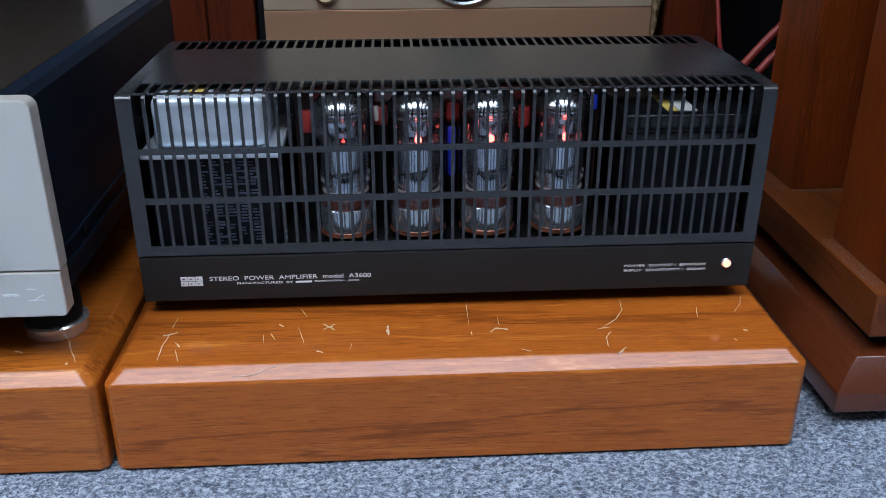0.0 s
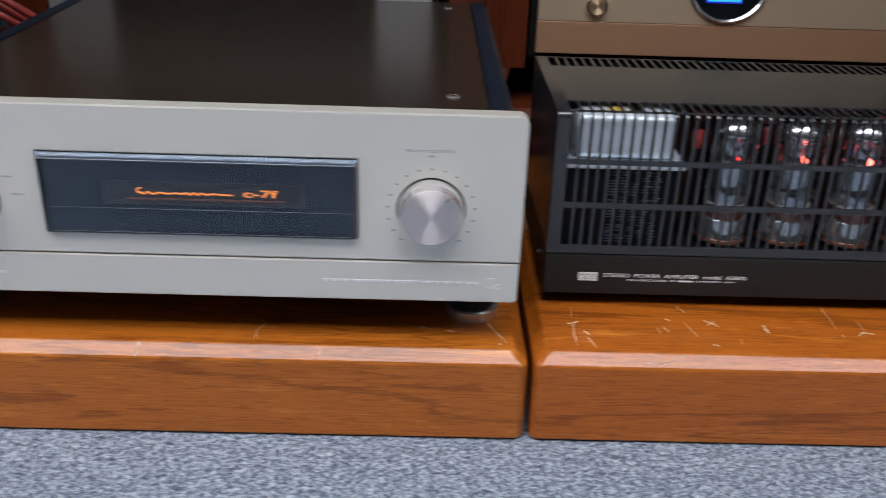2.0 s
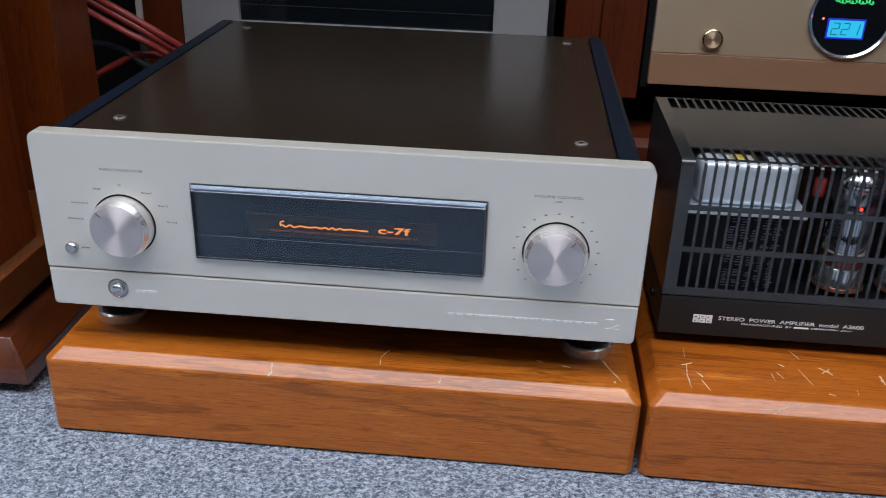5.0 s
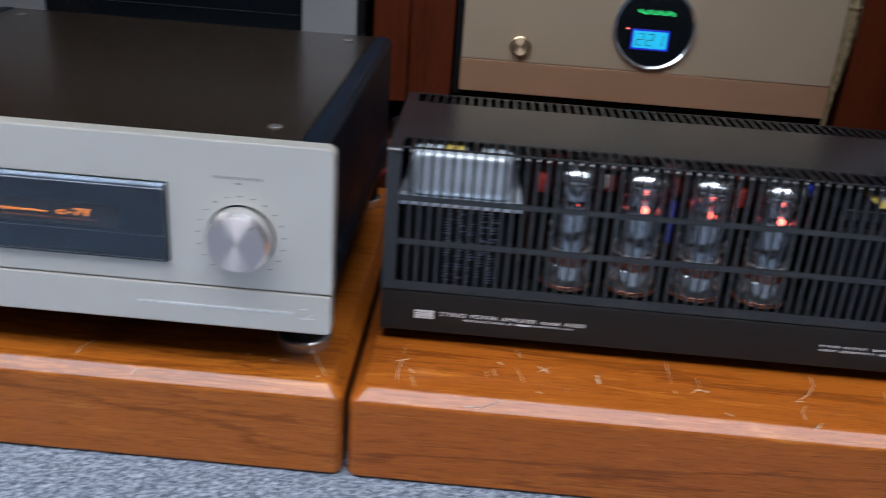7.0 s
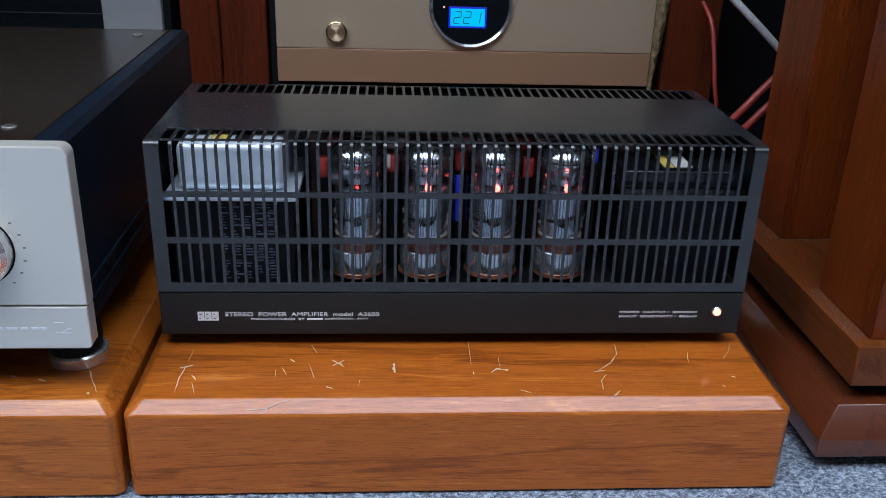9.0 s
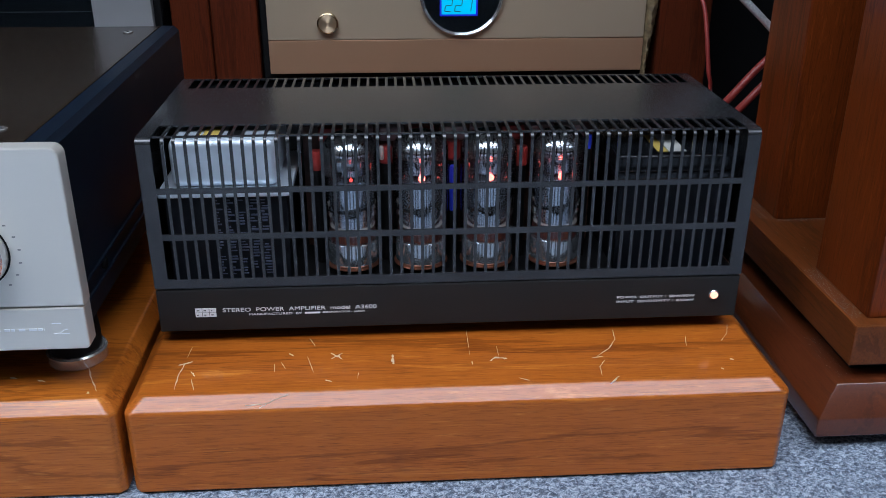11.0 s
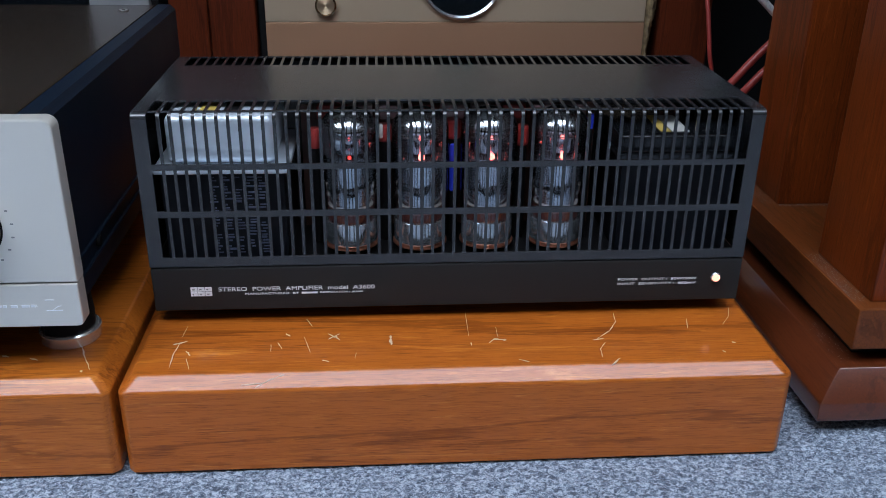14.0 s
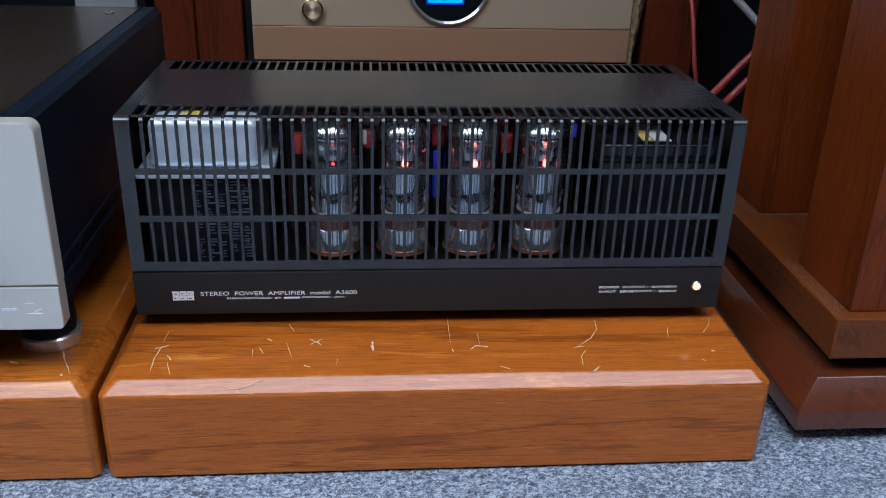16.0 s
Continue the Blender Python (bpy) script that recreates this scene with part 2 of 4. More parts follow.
def carpet_material():
    n = Nodes("blue_grey_loop_carpet")
    tuft = n.node("ShaderNodeTexVoronoi", Vector=n.mapped((1, 1, 1)), Scale=330.0, Randomness=1.0)
    speck = n.noise(290, 4, 0.85, (0.75, 1, 1), 0.6)
    patch = n.noise(35, 4, 0.6)
    tone = n.ramp(speck, [(0.40, (0.020, 0.031, 0.055)), (0.49, (0.145, 0.182, 0.238)), (0.59, (0.46, 0.52, 0.60))])
    tone = n.mix(n.span(patch, 0.0, 0.25), tone, (0.19, 0.22, 0.265))
    n.put(Base_Color=tone, Roughness=0.95, Sheen_Weight=0.2)
    n.bump(tuft.outputs["Distance"], 0.6, 0.002)
    return n.mat


CARPET = carpet_material()


# ---- building helpers ----
def box(bm, x0, y0, z0, x1, y1, z1, bevel=0.0, segments=2):
    made = bmesh.ops.create_cube(bm, size=1.0)["verts"]
    for v in made:
        v.co = Vector((x0 + (v.co.x + 0.5) * (x1 - x0), y0 + (v.co.y + 0.5) * (y1 - y0), z0 + (v.co.z + 0.5) * (z1 - z0)))
    if bevel:
        edges = list({e for v in made for e in v.link_edges})
        bmesh.ops.bevel(bm, geom=edges, offset=bevel, segments=segments, affect="EDGES", profile=0.5)
    return bm


def boxed(*a, **k):
    return box(bmesh.new(), *a, **k)


def prism(bm, outline, axis, low, high):
    """An outline of two coordinates, drawn out along the third axis."""
    def at(a, b, c):
        return {"X": (c, a, b), "Y": (a, c, b), "Z": (a, b, c)}[axis]
    near = [bm.verts.new(at(a, b, low)) for a, b in outline]
    far = [bm.verts.new(at(a, b, high)) for a, b in outline]
    bm.faces.new(near), bm.faces.new(far[::-1])
    for i in range(len(outline)):
        j = (i + 1) % len(outline)
        bm.faces.new((near[j], near[i], far[i], far[j]))
    bmesh.ops.recalc_face_normals(bm, faces=bm.faces[:])
    return bm


def strip(bm, path, x0, x1, thick):
    """A bent sheet: a path in y and z with a thickness, drawn out along x."""
    pts = [Vector(p) for p in path]
    inner = []
    for i, p in enumerate(pts):
        d = (pts[min(i + 1, len(pts) - 1)] - pts[max(i - 1, 0)]).normalized()
        inner.append(p + thick * Vector((d.y, -d.x)))
    return prism(bm, [tuple(p) for p in pts] + [tuple(p) for p in inner[::-1]], "X", x0, x1)


def lathe(bm, profile, cx, cy, segments=32, axis="Z", cz=0.0):
    """A profile of radius and height turned round an upright axis, or round one along y (height then runs towards -y)."""
    rings = []
    for r, h in profile:
        ring = []
        for k in range(segments):
            a = 2 * math.pi * k / segments
            p = (cx + r * math.cos(a), cy + r * math.sin(a), h) if axis == "Z" else (cx + r * math.cos(a), cy - h, cz + r * math.sin(a))
            ring.append(bm.verts.new(p))
        rings.append(ring)
    for a, b in zip(rings, rings[1:]):
        for k in range(segments):
            m = (k + 1) % segments
            bm.faces.new((a[k], a[m], b[m], b[k]))
    for ring in (rings[0], rings[-1]):
        bm.faces.new(ring)
    bmesh.ops.recalc_face_normals(bm, faces=bm.faces[:])
    return bm


def sweep(bm, points, radius, segments=10):
    """A round cable along points."""
    pts = [Vector(p) for p in points]
    rings = []
    for i, p in enumerate(pts):
        d = (pts[min(i + 1, len(pts) - 1)] - pts[max(i - 1, 0)]).normalized()
        side = d.orthogonal().normalized() if not rings else (side - d * side.dot(d)).normalized()
        up = d.cross(side)
        rings.append([bm.verts.new(p + radius * (math.cos(2 * math.pi * k / segments) * side + math.sin(2 * math.pi * k / segments) * up)) for k in range(segments)])
    for a, b in zip(rings, rings[1:]):
        for k in range(segments):
            m = (k + 1) % segments
            bm.faces.new((a[k], a[m], b[m], b[k]))
    bm.faces.new(rings[0]), bm.faces.new(rings[-1])
    bmesh.ops.recalc_face_normals(bm, faces=bm.faces[:])
    return bm


def smooth_path(points, steps=10):
    """Points on a smooth curve through the given ones."""
    p = [Vector(points[0])] + [Vector(q) for q in points] + [Vector(points[-1])]
    out = []
    for i in range(1, len(p) - 2):
        for k in range(steps):
            t = k / steps
            out.append(0.5 * (2 * p[i] + (p[i + 1] - p[i - 1]) * t + (2 * p[i - 1] - 5 * p[i] + 4 * p[i + 1] - p[i + 2]) * t * t + (3 * p[i] - p[i - 1] - 3 * p[i + 1] + p[i + 2]) * t ** 3))
    return out + [p[-2]]


def mesh_of(name, bm, material, smooth=False):
    mesh = bpy.data.meshes.new(name)
    bm.to_mesh(mesh)
    bm.free()
    if material:
        mesh.materials.append(material)
    if smooth:
        mesh.shade_smooth()
        mesh.set_sharp_from_angle(angle=radians(22 if smooth is True else smooth))
    return mesh


def part(name, bm, material, parent, label="", smooth=True):
    ob = new(name, mesh_of(name, bm, material, smooth))
    ob.parent = parent
    ob.matrix_parent_inverse = parent.matrix_basis.inverted() if parent.parent is None else Matrix()
    return tagged(ob, label)


def thing(name, base, label, category, group=""):
    ob = new(name)
    ob.empty_display_size = 0.02
    ob.matrix_basis = Matrix.Translation(base)
    return tagged(ob, label, category, group)


def setting(name, bm, material, label, category, smooth=False):
    return tagged(new(name, mesh_of(name, bm, material, smooth)), label, category, kind="structure")


def lettering(name, words, x0, x1, z0, z1, y, material, parent, depth=0.0003, shear=0.0, label="", bold=0.0):
    """Words facing -y, fitted into a rectangle."""
    curve = bpy.data.curves.new(name, "FONT")
    curve.body, curve.extrude, curve.shear, curve.offset = words, 0.01, shear, bold
    ob = bpy.data.objects.new(name, curve)
    scene.collection.objects.link(ob)
    mesh = bpy.data.meshes.new_from_object(ob.evaluated_get(bpy.context.evaluated_depsgraph_get()))
    bpy.data.objects.remove(ob)
    bpy.data.curves.remove(curve)
    co = np.array([v.co for v in mesh.vertices])
    low, size = co.min(0), np.ptp(co, axis=0)
    for v, c in zip(mesh.vertices, co):
        f = (c - low) / size
        v.co = (x0 + f[0] * (x1 - x0), y + depth * (0.5 - f[2]), z0 + f[1] * (z1 - z0))
    mesh.materials.clear()
    mesh.materials.append(material)
    out = new(name, mesh)
    out.parent = parent
    out.matrix_parent_inverse = parent.matrix_basis.inverted() if parent.parent is None else Matrix()
    return tagged(out, label)


def bars(name, x0, x1, z0, z1, y, seed, material, parent, label, depth=0.0003):
    """A line of plain bars, each a part, where writing cannot be read."""
    rng = random.Random(seed)
    x = x0
    while x < x1 - 1e-4:
        w = min(rng.uniform(0.8, 3.2) * (z1 - z0), x1 - x)
        part(name, boxed(x, y - depth, z0, x + w, y + depth, z1), material, parent, label, smooth=False)
        x += w + (0.5 if rng.random() < 0.7 else 1.6) * (z1 - z0)


# ---- room ----
setting("floor", boxed(-3.2, -3.2, -0.05, 3.2, 2.2, 0.0066), CARPET, "blue-grey speckled loop-pile carpet floor", "carpet")
pile_nx, pile_ny, pile_step = 1150, 225, 0.0017
rng = np.random.default_rng(7)
heights = rng.random((pile_ny, pile_nx))
heights = 0.5 * heights + 0.25 * (np.roll(heights, 1, 1) + np.roll(heights, 1, 0))
gy, gx = np.mgrid[0:pile_ny, 0:pile_nx]
jitter = rng.uniform(-0.5, 0.5, (2, pile_ny, pile_nx)) * pile_step * 0.8
edge = np.minimum.reduce([gx, gy, pile_nx - 1 - gx, pile_ny - 1 - gy]) > 0
verts = np.stack([-1.15 + gx * pile_step + jitter[0], 0.24 + gy * pile_step + jitter[1], np.where(edge, 0.0061 + 0.0030 * heights, 0.0053)], -1).reshape(-1, 3)
corner = (gy[:-1, :-1] * pile_nx + gx[:-1, :-1]).ravel()
pile = bpy.data.meshes.new("carpet_pile")
pile.from_pydata(verts.tolist(), [], np.stack([corner, corner + 1, corner + pile_nx + 1, corner + pile_nx], -1).tolist())
pile.materials.append(CARPET)
pile.shade_smooth()
tagged(new("carpet_pile", pile), "uneven blue-grey carpet loops before the plinths", "carpet", kind="structure")
setting("ceiling", boxed(-3.2, -3.2, 2.52, 3.2, 2.2, 2.62), CEILING_PAINT, "plain white painted ceiling of the room", "ceiling")
setting("wall_north", boxed(-3.2, 2.2, -0.05, 3.2, 2.3, 2.62), DARK_WALL, "dark brown wall behind the equipment rack", "wall")
setting("wall_south", boxed(-3.2, -3.3, -0.05, 3.2, -3.2, 2.62), WALL_PAINT, "plain warm white painted room wall", "wall")
setting("wall_west", boxed(-3.3, -3.3, -0.05, -3.2, 2.3, 2.62), WALL_PAINT, "plain warm white painted room wall", "wall")
setting("wall_east", boxed(3.2, -3.3, -0.05, 3.3, 2.3, 2.62), WALL_PAINT, "plain warm white painted room wall", "wall")


# Unseen dark panels, added round the lower walls to hold back low fill light
setting("dado_south", boxed(-3.2, -3.2, 0.0, 3.2, -3.17, 1.0), DARK_WALL, "unseen dark brown panel added along the wall to cut low fill light", "wall panel")
setting("dado_west", boxed(-3.2, -3.17, 0.0, -3.17, 2.2, 1.0), DARK_WALL, "unseen dark brown panel added along the wall to cut low fill light", "wall panel")
setting("dado_east", boxed(3.17, -3.17, 0.0, 3.2, 2.2, 1.0), DARK_WALL, "unseen dark brown panel added along the wall to cut low fill light", "wall panel")


# ---- plinths ----
def plinth(x0, x1, y0, y1, height, cut, low, material, name, label):
    """A solid wooden plinth with its upper and upright front edges cut at an angle."""
    bm = bmesh.new()
    zc = height - cut
    side = 0.0050

    def outline(inset):
        a, b, f = x0 + inset, x1 - inset, y0 + inset
        return [(a + side, f), (b - side, f), (b, f + side), (b, y1), (a, y1), (a, f + side)]

    rings = [outline(0.0), outline(0.0), outline(cut)]
    vs = [[bm.verts.new((x, y, z)) for x, y in ring] for ring, z in zip(rings, (low, zc, height))]
    bm.faces.new(vs[0]), bm.faces.new(vs[2])
    for a, b in zip(vs, vs[1:]):
        for k in range(6):
            m = (k + 1) % 6
            bm.faces.new((a[k], a[m], b[m], b[k]))
    bmesh.ops.recalc_face_normals(bm, faces=bm.faces[:])
    bmesh.ops.bevel(bm, geom=[e for e in bm.edges], offset=0.0017, segments=3, affect="EDGES", profile=0.5)
    ob = thing(name, ((x0 + x1) / 2, (y0 + y1) / 2, 0), label, "plinth", "equipment plinths")
    part("block", bm, material, ob, smooth=False)
    part("foot_frame", boxed(x0 + 0.006, y0 + 0.006, 0.0, x1 - 0.006, y1 - 0.006, low), DEEP, ob)
    return ob


def scratch(points, width, owner, z=None):
    """A pale worn mark on a plinth: a thin, tapering sliver."""
    bm = bmesh.new()
    z = PLINTH_TOP if z is None else z
    ends = [Vector((*p, z)) if len(p) == 2 else Vector(p) for p in points]
    pts = [p.lerp(q, k / 5) for p, q in zip(ends, ends[1:]) for k in range(5)] + ends[-1:]
    wear = random.Random(int(abs(ends[0].x) * 1e5))
    pts = [p + Vector((wear.uniform(-1, 1), wear.uniform(-1, 1), 0)) * min(width, 0.0015) * 0.3 for p in pts]
    rows = []
    for i, p in enumerate(pts):
        d = (pts[min(i + 1, len(pts) - 1)] - pts[max(i - 1, 0)]).normalized()
        w = width * (0.25 if i in (0, len(pts) - 1) else wear.uniform(0.25, 1.15)) / 2
        side = Vector((-d.y, d.x, 0)).normalized() * w
        rows.append([bm.verts.new(p + side + Vector((0, 0, h))) for h in (-0.0004, 0.0003)] + [bm.verts.new(p - side + Vector((0, 0, h))) for h in (0.0003, -0.0004)])
    for a, b in zip(rows, rows[1:]):
        for k in range(4):
            m = (k + 1) % 4
            bm.faces.new((a[k], a[m], b[m], b[k]))
    bm.faces.new(rows[0]), bm.faces.new(rows[-1])
    bmesh.ops.recalc_face_normals(bm, faces=bm.faces[:])
    return part("scratch", bm, RAW_WOOD, owner, smooth=False)


PLINTH_TOP = 0.09
amp_plinth = plinth(-0.2175, 0.2865, 0.548, 1.02, PLINTH_TOP, 0.010, 0.0095, TEAK, "wooden_plinth", "orange-brown varnished solid teak plinth with scratched top on carpet")
pre_plinth = plinth(-0.7300, -0.2228, 0.548, 1.02, PLINTH_TOP, 0.010, 0.0095, TEAK_LEFT, "wooden_plinth", "orange-brown varnished solid teak plinth under the silver preamplifier")

for line, w in (
    (((-0.181, 0.603), (-0.183, 0.586), (-0.182, 0.566)), 0.0012), (((-0.186, 0.600), (-0.176, 0.605)), 0.003), (((-0.174, 0.590), (-0.170, 0.583)), 0.002),
    (((-0.172, 0.579), (-0.167, 0.563)), 0.0009), (((-0.180, 0.628), (-0.181, 0.612)), 0.0006), (((-0.086, 0.607), (-0.080, 0.584)), 0.0008),
    (((-0.101, 0.613), (-0.097, 0.609)), 0.0028), (((-0.111, 0.597), (-0.110, 0.586)), 0.0009), (((-0.106, 0.600), (-0.102, 0.590)), 0.0011),
    (((-0.0675, 0.612), (-0.0580, 0.602)), 0.0016), (((-0.0585, 0.611), (-0.0670, 0.603)), 0.0016), (((-0.064, 0.607), (-0.060, 0.606)), 0.004), (((-0.086, 0.636), (-0.081, 0.624)), 0.0012),
    (((-0.0185, 0.606), (-0.0190, 0.598), (-0.0175, 0.592)), 0.0042), (((-0.0450, 0.581), (-0.0460, 0.573)), 0.0007), (((-0.0700, 0.572), (-0.0650, 0.570)), 0.003),
    (((0.044, 0.645), (0.043, 0.603)), 0.0007), (((0.044, 0.593), (0.044, 0.588)), 0.0013), (((0.058, 0.592), (0.063, 0.597), (0.072, 0.595)), 0.0032), (((0.066, 0.616), (0.066, 0.600)), 0.0006),
    (((0.167, 0.636), (0.165, 0.620), (0.157, 0.606), (0.144, 0.594)), 0.0012), (((0.149, 0.594), (0.140, 0.592)), 0.0012), (((0.149, 0.588), (0.143, 0.578), (0.142, 0.566)), 0.0012),
    (((0.155, 0.564), (0.146, 0.554)), 0.0024), (((0.225, 0.622), (0.221, 0.606)), 0.0009), (((0.267, 0.640), (0.262, 0.626), (0.252, 0.612)), 0.0007), (((0.249, 0.584), (0.252, 0.582)), 0.0024), (((0.237, 0.571), (0.239, 0.569)), 0.002),
    (((0.078, 0.566), (0.085, 0.562)), 0.0014),
    ):
    scratch(line, 0.62 * w, amp_plinth)
for line, w in ((((-0.254, 0.600), (-0.248, 0.585), (-0.239, 0.567)), 0.0013), (((-0.436, 0.590), (-0.442, 0.578), (-0.441, 0.564)), 0.0009), (((-0.310, 0.590), (-0.304, 0.588)), 0.002), (((-0.288, 0.585), (-0.281, 0.582)), 0.0013), (((-0.246, 0.566), (-0.244, 0.564)), 0.002)):
    scratch(line, w, pre_plinth)

scratch(((-0.118, 0.5496, 0.0817), (-0.108, 0.5535, 0.0856), (-0.097, 0.5562, 0.0883)), 0.0011, amp_plinth)
scratch(((-0.128, 0.5512, 0.0833), (-0.112, 0.5520, 0.0841)), 0.0008, amp_plinth)
scratch(((-0.5330, 0.5490, 0.0811), (-0.5318, 0.5570, 0.0891)), 0.0032, pre_plinth)
scratch(((-0.3900, 0.5520, 0.0841), (-0.3885, 0.5560, 0.0881)), 0.0022, pre_plinth)


# ---- valve power amplifier ----
AX0, AX1, AY0, AY1 = -0.2045, 0.2688, 0.632, 0.822
A_LOW, A_SEAM, A_TOP = 0.1025, 0.1405, 0.2645
amp = thing("valve_amplifier", (0.033, 0.72, PLINTH_TOP), "charcoal-brown valve amplifier with slotted cage and glowing tubes on teak", "amplifier")
part("chassis", boxed(AX0, AY0, A_LOW, AX1, AY1, A_SEAM - 0.0008, bevel=0.0012), BASE_PAINT, amp)
part("deck", boxed(AX0 + 0.002, AY0 + 0.003, A_SEAM - 0.006, AX1 - 0.002, AY1 - 0.0016, A_SEAM - 0.0002), DEEP, amp)
for fx in (-0.165, -0.075, 0.150, 0.232):
    for fy in (0.672, 0.785):
        part("foot", lathe(bmesh.new(), [(0.0075, PLINTH_TOP), (0.0085, PLINTH_TOP + 0.003), (0.0085, A_LOW + 0.001)], fx, fy, 20), DEEP, amp)

R = 0.005
SHEET = 0.0013


def fold(y, z, sign, n=5):
    """The bend between front (or back) and roof."""
    return [(y + sign * R * (1 - math.cos(a)), z - R + R * math.sin(a)) for a in [math.pi / 2 * k / n for k in range(n + 1)]]


front_bend, back_bend = fold(AY0, A_TOP, 1), fold(AY1, A_TOP, -1)[::-1]
SLOT_X0, SLOT_X1 = -0.1935, 0.2582
ROWS = ((0.1490, 0.1825), (0.1875, 0.2205), (0.2250, 0.2600))
TOP_FRONT, TOP_BACK = 0.666, 0.782
cage_bm = bmesh.new()
whole = [(AY0, A_SEAM + 0.0006)] + front_bend + back_bend + [(AY1, A_SEAM + 0.0006)]
strip(cage_bm, [(TOP_FRONT, A_TOP), (TOP_BACK, A_TOP)], SLOT_X0, SLOT_X1, SHEET)
side_bm = [strip(bmesh.new(), whole, AX0, SLOT_X0, SHEET), strip(bmesh.new(), whole, SLOT_X1, AX1, SHEET)]
box(side_bm[0], AX0 + 0.0002, AY0 + 0.0015, A_SEAM + 0.0006, AX0 + 0.0015, AY1 - 0.0015, A_TOP - 0.0015)
box(side_bm[1], AX1 - 0.0015, AY0 + 0.0015, A_SEAM + 0.0006, AX1 - 0.0002, AY1 - 0.0015, A_TOP - 0.0015)
cage = part("cage", cage_bm, CAGE, amp, "charcoal-brown enamelled sheet-metal cage")
for bm in side_bm:
    part("end_panel", bm, CAGE, cage)
part("rear_panel", strip(bmesh.new(), [(AY1 - 0.006, A_TOP)] + back_bend + [(AY1, A_SEAM - 0.0006)], SLOT_X0, SLOT_X1, SHEET), CAGE, cage)
part("rail", strip(bmesh.new(), [(AY0, A_SEAM + 0.0006), (AY0, ROWS[0][0])], SLOT_X0, SLOT_X1, SHEET), CAGE, cage)
part("rail", strip(bmesh.new(), [(AY0 + R, A_TOP - 0.0001), (AY0 + R + 0.0020, A_TOP - 0.0001)], SLOT_X0, SLOT_X1, SHEET), CAGE, cage)
for z0, z1 in ((ROWS[0][1], ROWS[1][0]), (ROWS[1][1], ROWS[2][0])):
    part("rail", strip(bmesh.new(), [(AY0 - 0.0002, z0), (AY0 - 0.0002, z1)], SLOT_X0, SLOT_X1, SHEET + 0.0004), CAGE, cage)
SLOTS = 54
PITCH = (SLOT_X1 - SLOT_X0) / SLOTS
BAR = 0.0024
front_slat = mesh_of("slat", strip(bmesh.new(), [(AY0, ROWS[0][0])] + front_bend + [(TOP_FRONT, A_TOP)], -BAR / 2, BAR / 2, SHEET), CAGE, True)
back_slat = mesh_of("rear_slat", strip(bmesh.new(), [(TOP_BACK, A_TOP), (AY1 - 0.006, A_TOP)], -BAR / 2, BAR / 2, SHEET), CAGE, True)
for k in range(1, SLOTS):
    for name, mesh in (("slat", front_slat), ("rear_slat", back_slat)):
        ob = new(name, mesh)
        ob.parent = cage
        ob.location = (SLOT_X0 + k * PITCH, 0, 0)

for screw_y, screw_z in ((0.675, 0.1205), (0.808, 0.1150)):
    part("side_screw", lathe(bmesh.new(), [(0.0042, -0.001), (0.0042, 0.0022), (0.0030, 0.0034)], 0, 0, 18), BLACK, amp, "small black side screw")
    amp.children[-1].matrix_basis = pose(AX0, screw_y, screw_z, 0, -90, 0)


def dust(owner, x0, x1, y0, y1, z, count, seed, label):
    """Fine pale dust: tiny flat flecks scattered over a top surface, in one part."""
    rng = random.Random(seed)
    bm = bmesh.new()
    for k in range(count):
        cx, cy, r, turn = rng.uniform(x0, x1), rng.uniform(y0, y1), rng.uniform(0.00010, 0.00036), rng.uniform(0, 3)
        ring = [(cx + r * rng.uniform(0.5, 1.2) * math.cos(turn + a), cy + 1.6 * r * rng.uniform(0.5, 1.2) * math.sin(turn + a)) for a in (0, 1.57, 3.14, 4.71)]
        low = [bm.verts.new((a, b, z - 0.0001)) for a, b in ring]
        high = [bm.verts.new((a, b, z + 0.0001)) for a, b in ring]
        bm.faces.new(high)
        for i in range(4):
            bm.faces.new((low[i], low[(i + 1) % 4], high[(i + 1) % 4], high[i]))
    ob = part("dust", bm, DUST, owner, label, smooth=False)
    tagged(ob, label, kind="stuff")


dust(cage, AX0 + 0.01, AX1 - 0.01, TOP_FRONT, TOP_BACK, A_TOP + 0.0001, 30, 3, "fine pale dust on the cage roof")
dust(cage, -0.150, -0.105, 0.675, 0.745, A_TOP + 0.0001, 18, 5, "pale scuffed dust patch")

# writing and pilot lamp
yf = AY0 - 0.0002
logo = bmesh.new()
for k in range(3):
    w = 0.0052
    box(logo, -0.1752 + k * (w + 0.0004), yf - 0.0003, 0.1196, -0.1752 + k * (w + 0.0004) + w, yf + 0.0003, 0.1232)
    box(logo, -0.1752 + k * (w + 0.0004), yf - 0.0003, 0.1155, -0.1752 + k * (w + 0.0004) + w, yf + 0.0003, 0.1191)
emblem = part("emblem", logo, WHITE_INK, amp, "white block emblem", smooth=False)
for k in range(3):
    x = -0.1752 + k * 0.0056
    for z, wide in ((0.1210, 0.0022 - 0.0005 * k), (0.1170, 0.0012 + 0.0004 * k)):
        part("notch", boxed(x + 0.0012, yf - 0.0005, z, x + 0.0012 + wide, yf - 0.0002, z + 0.0007), BASE_PAINT, emblem, smooth=False)
lettering("lettering", "STEREO  POWER  AMPLIFIER  model  A3600", -0.1535, -0.0305, 0.1193, 0.1227, yf, WHITE_INK, amp)
lettering("lettering", "MANUFACTURED  BY", -0.1330, -0.0905, 0.1158, 0.1176, yf, WHITE_INK, amp)
part("maker_bar", boxed(-0.0885, yf - 0.0002, 0.1160, -0.0760, yf + 0.0002, 0.1174), WHITE_INK, amp)
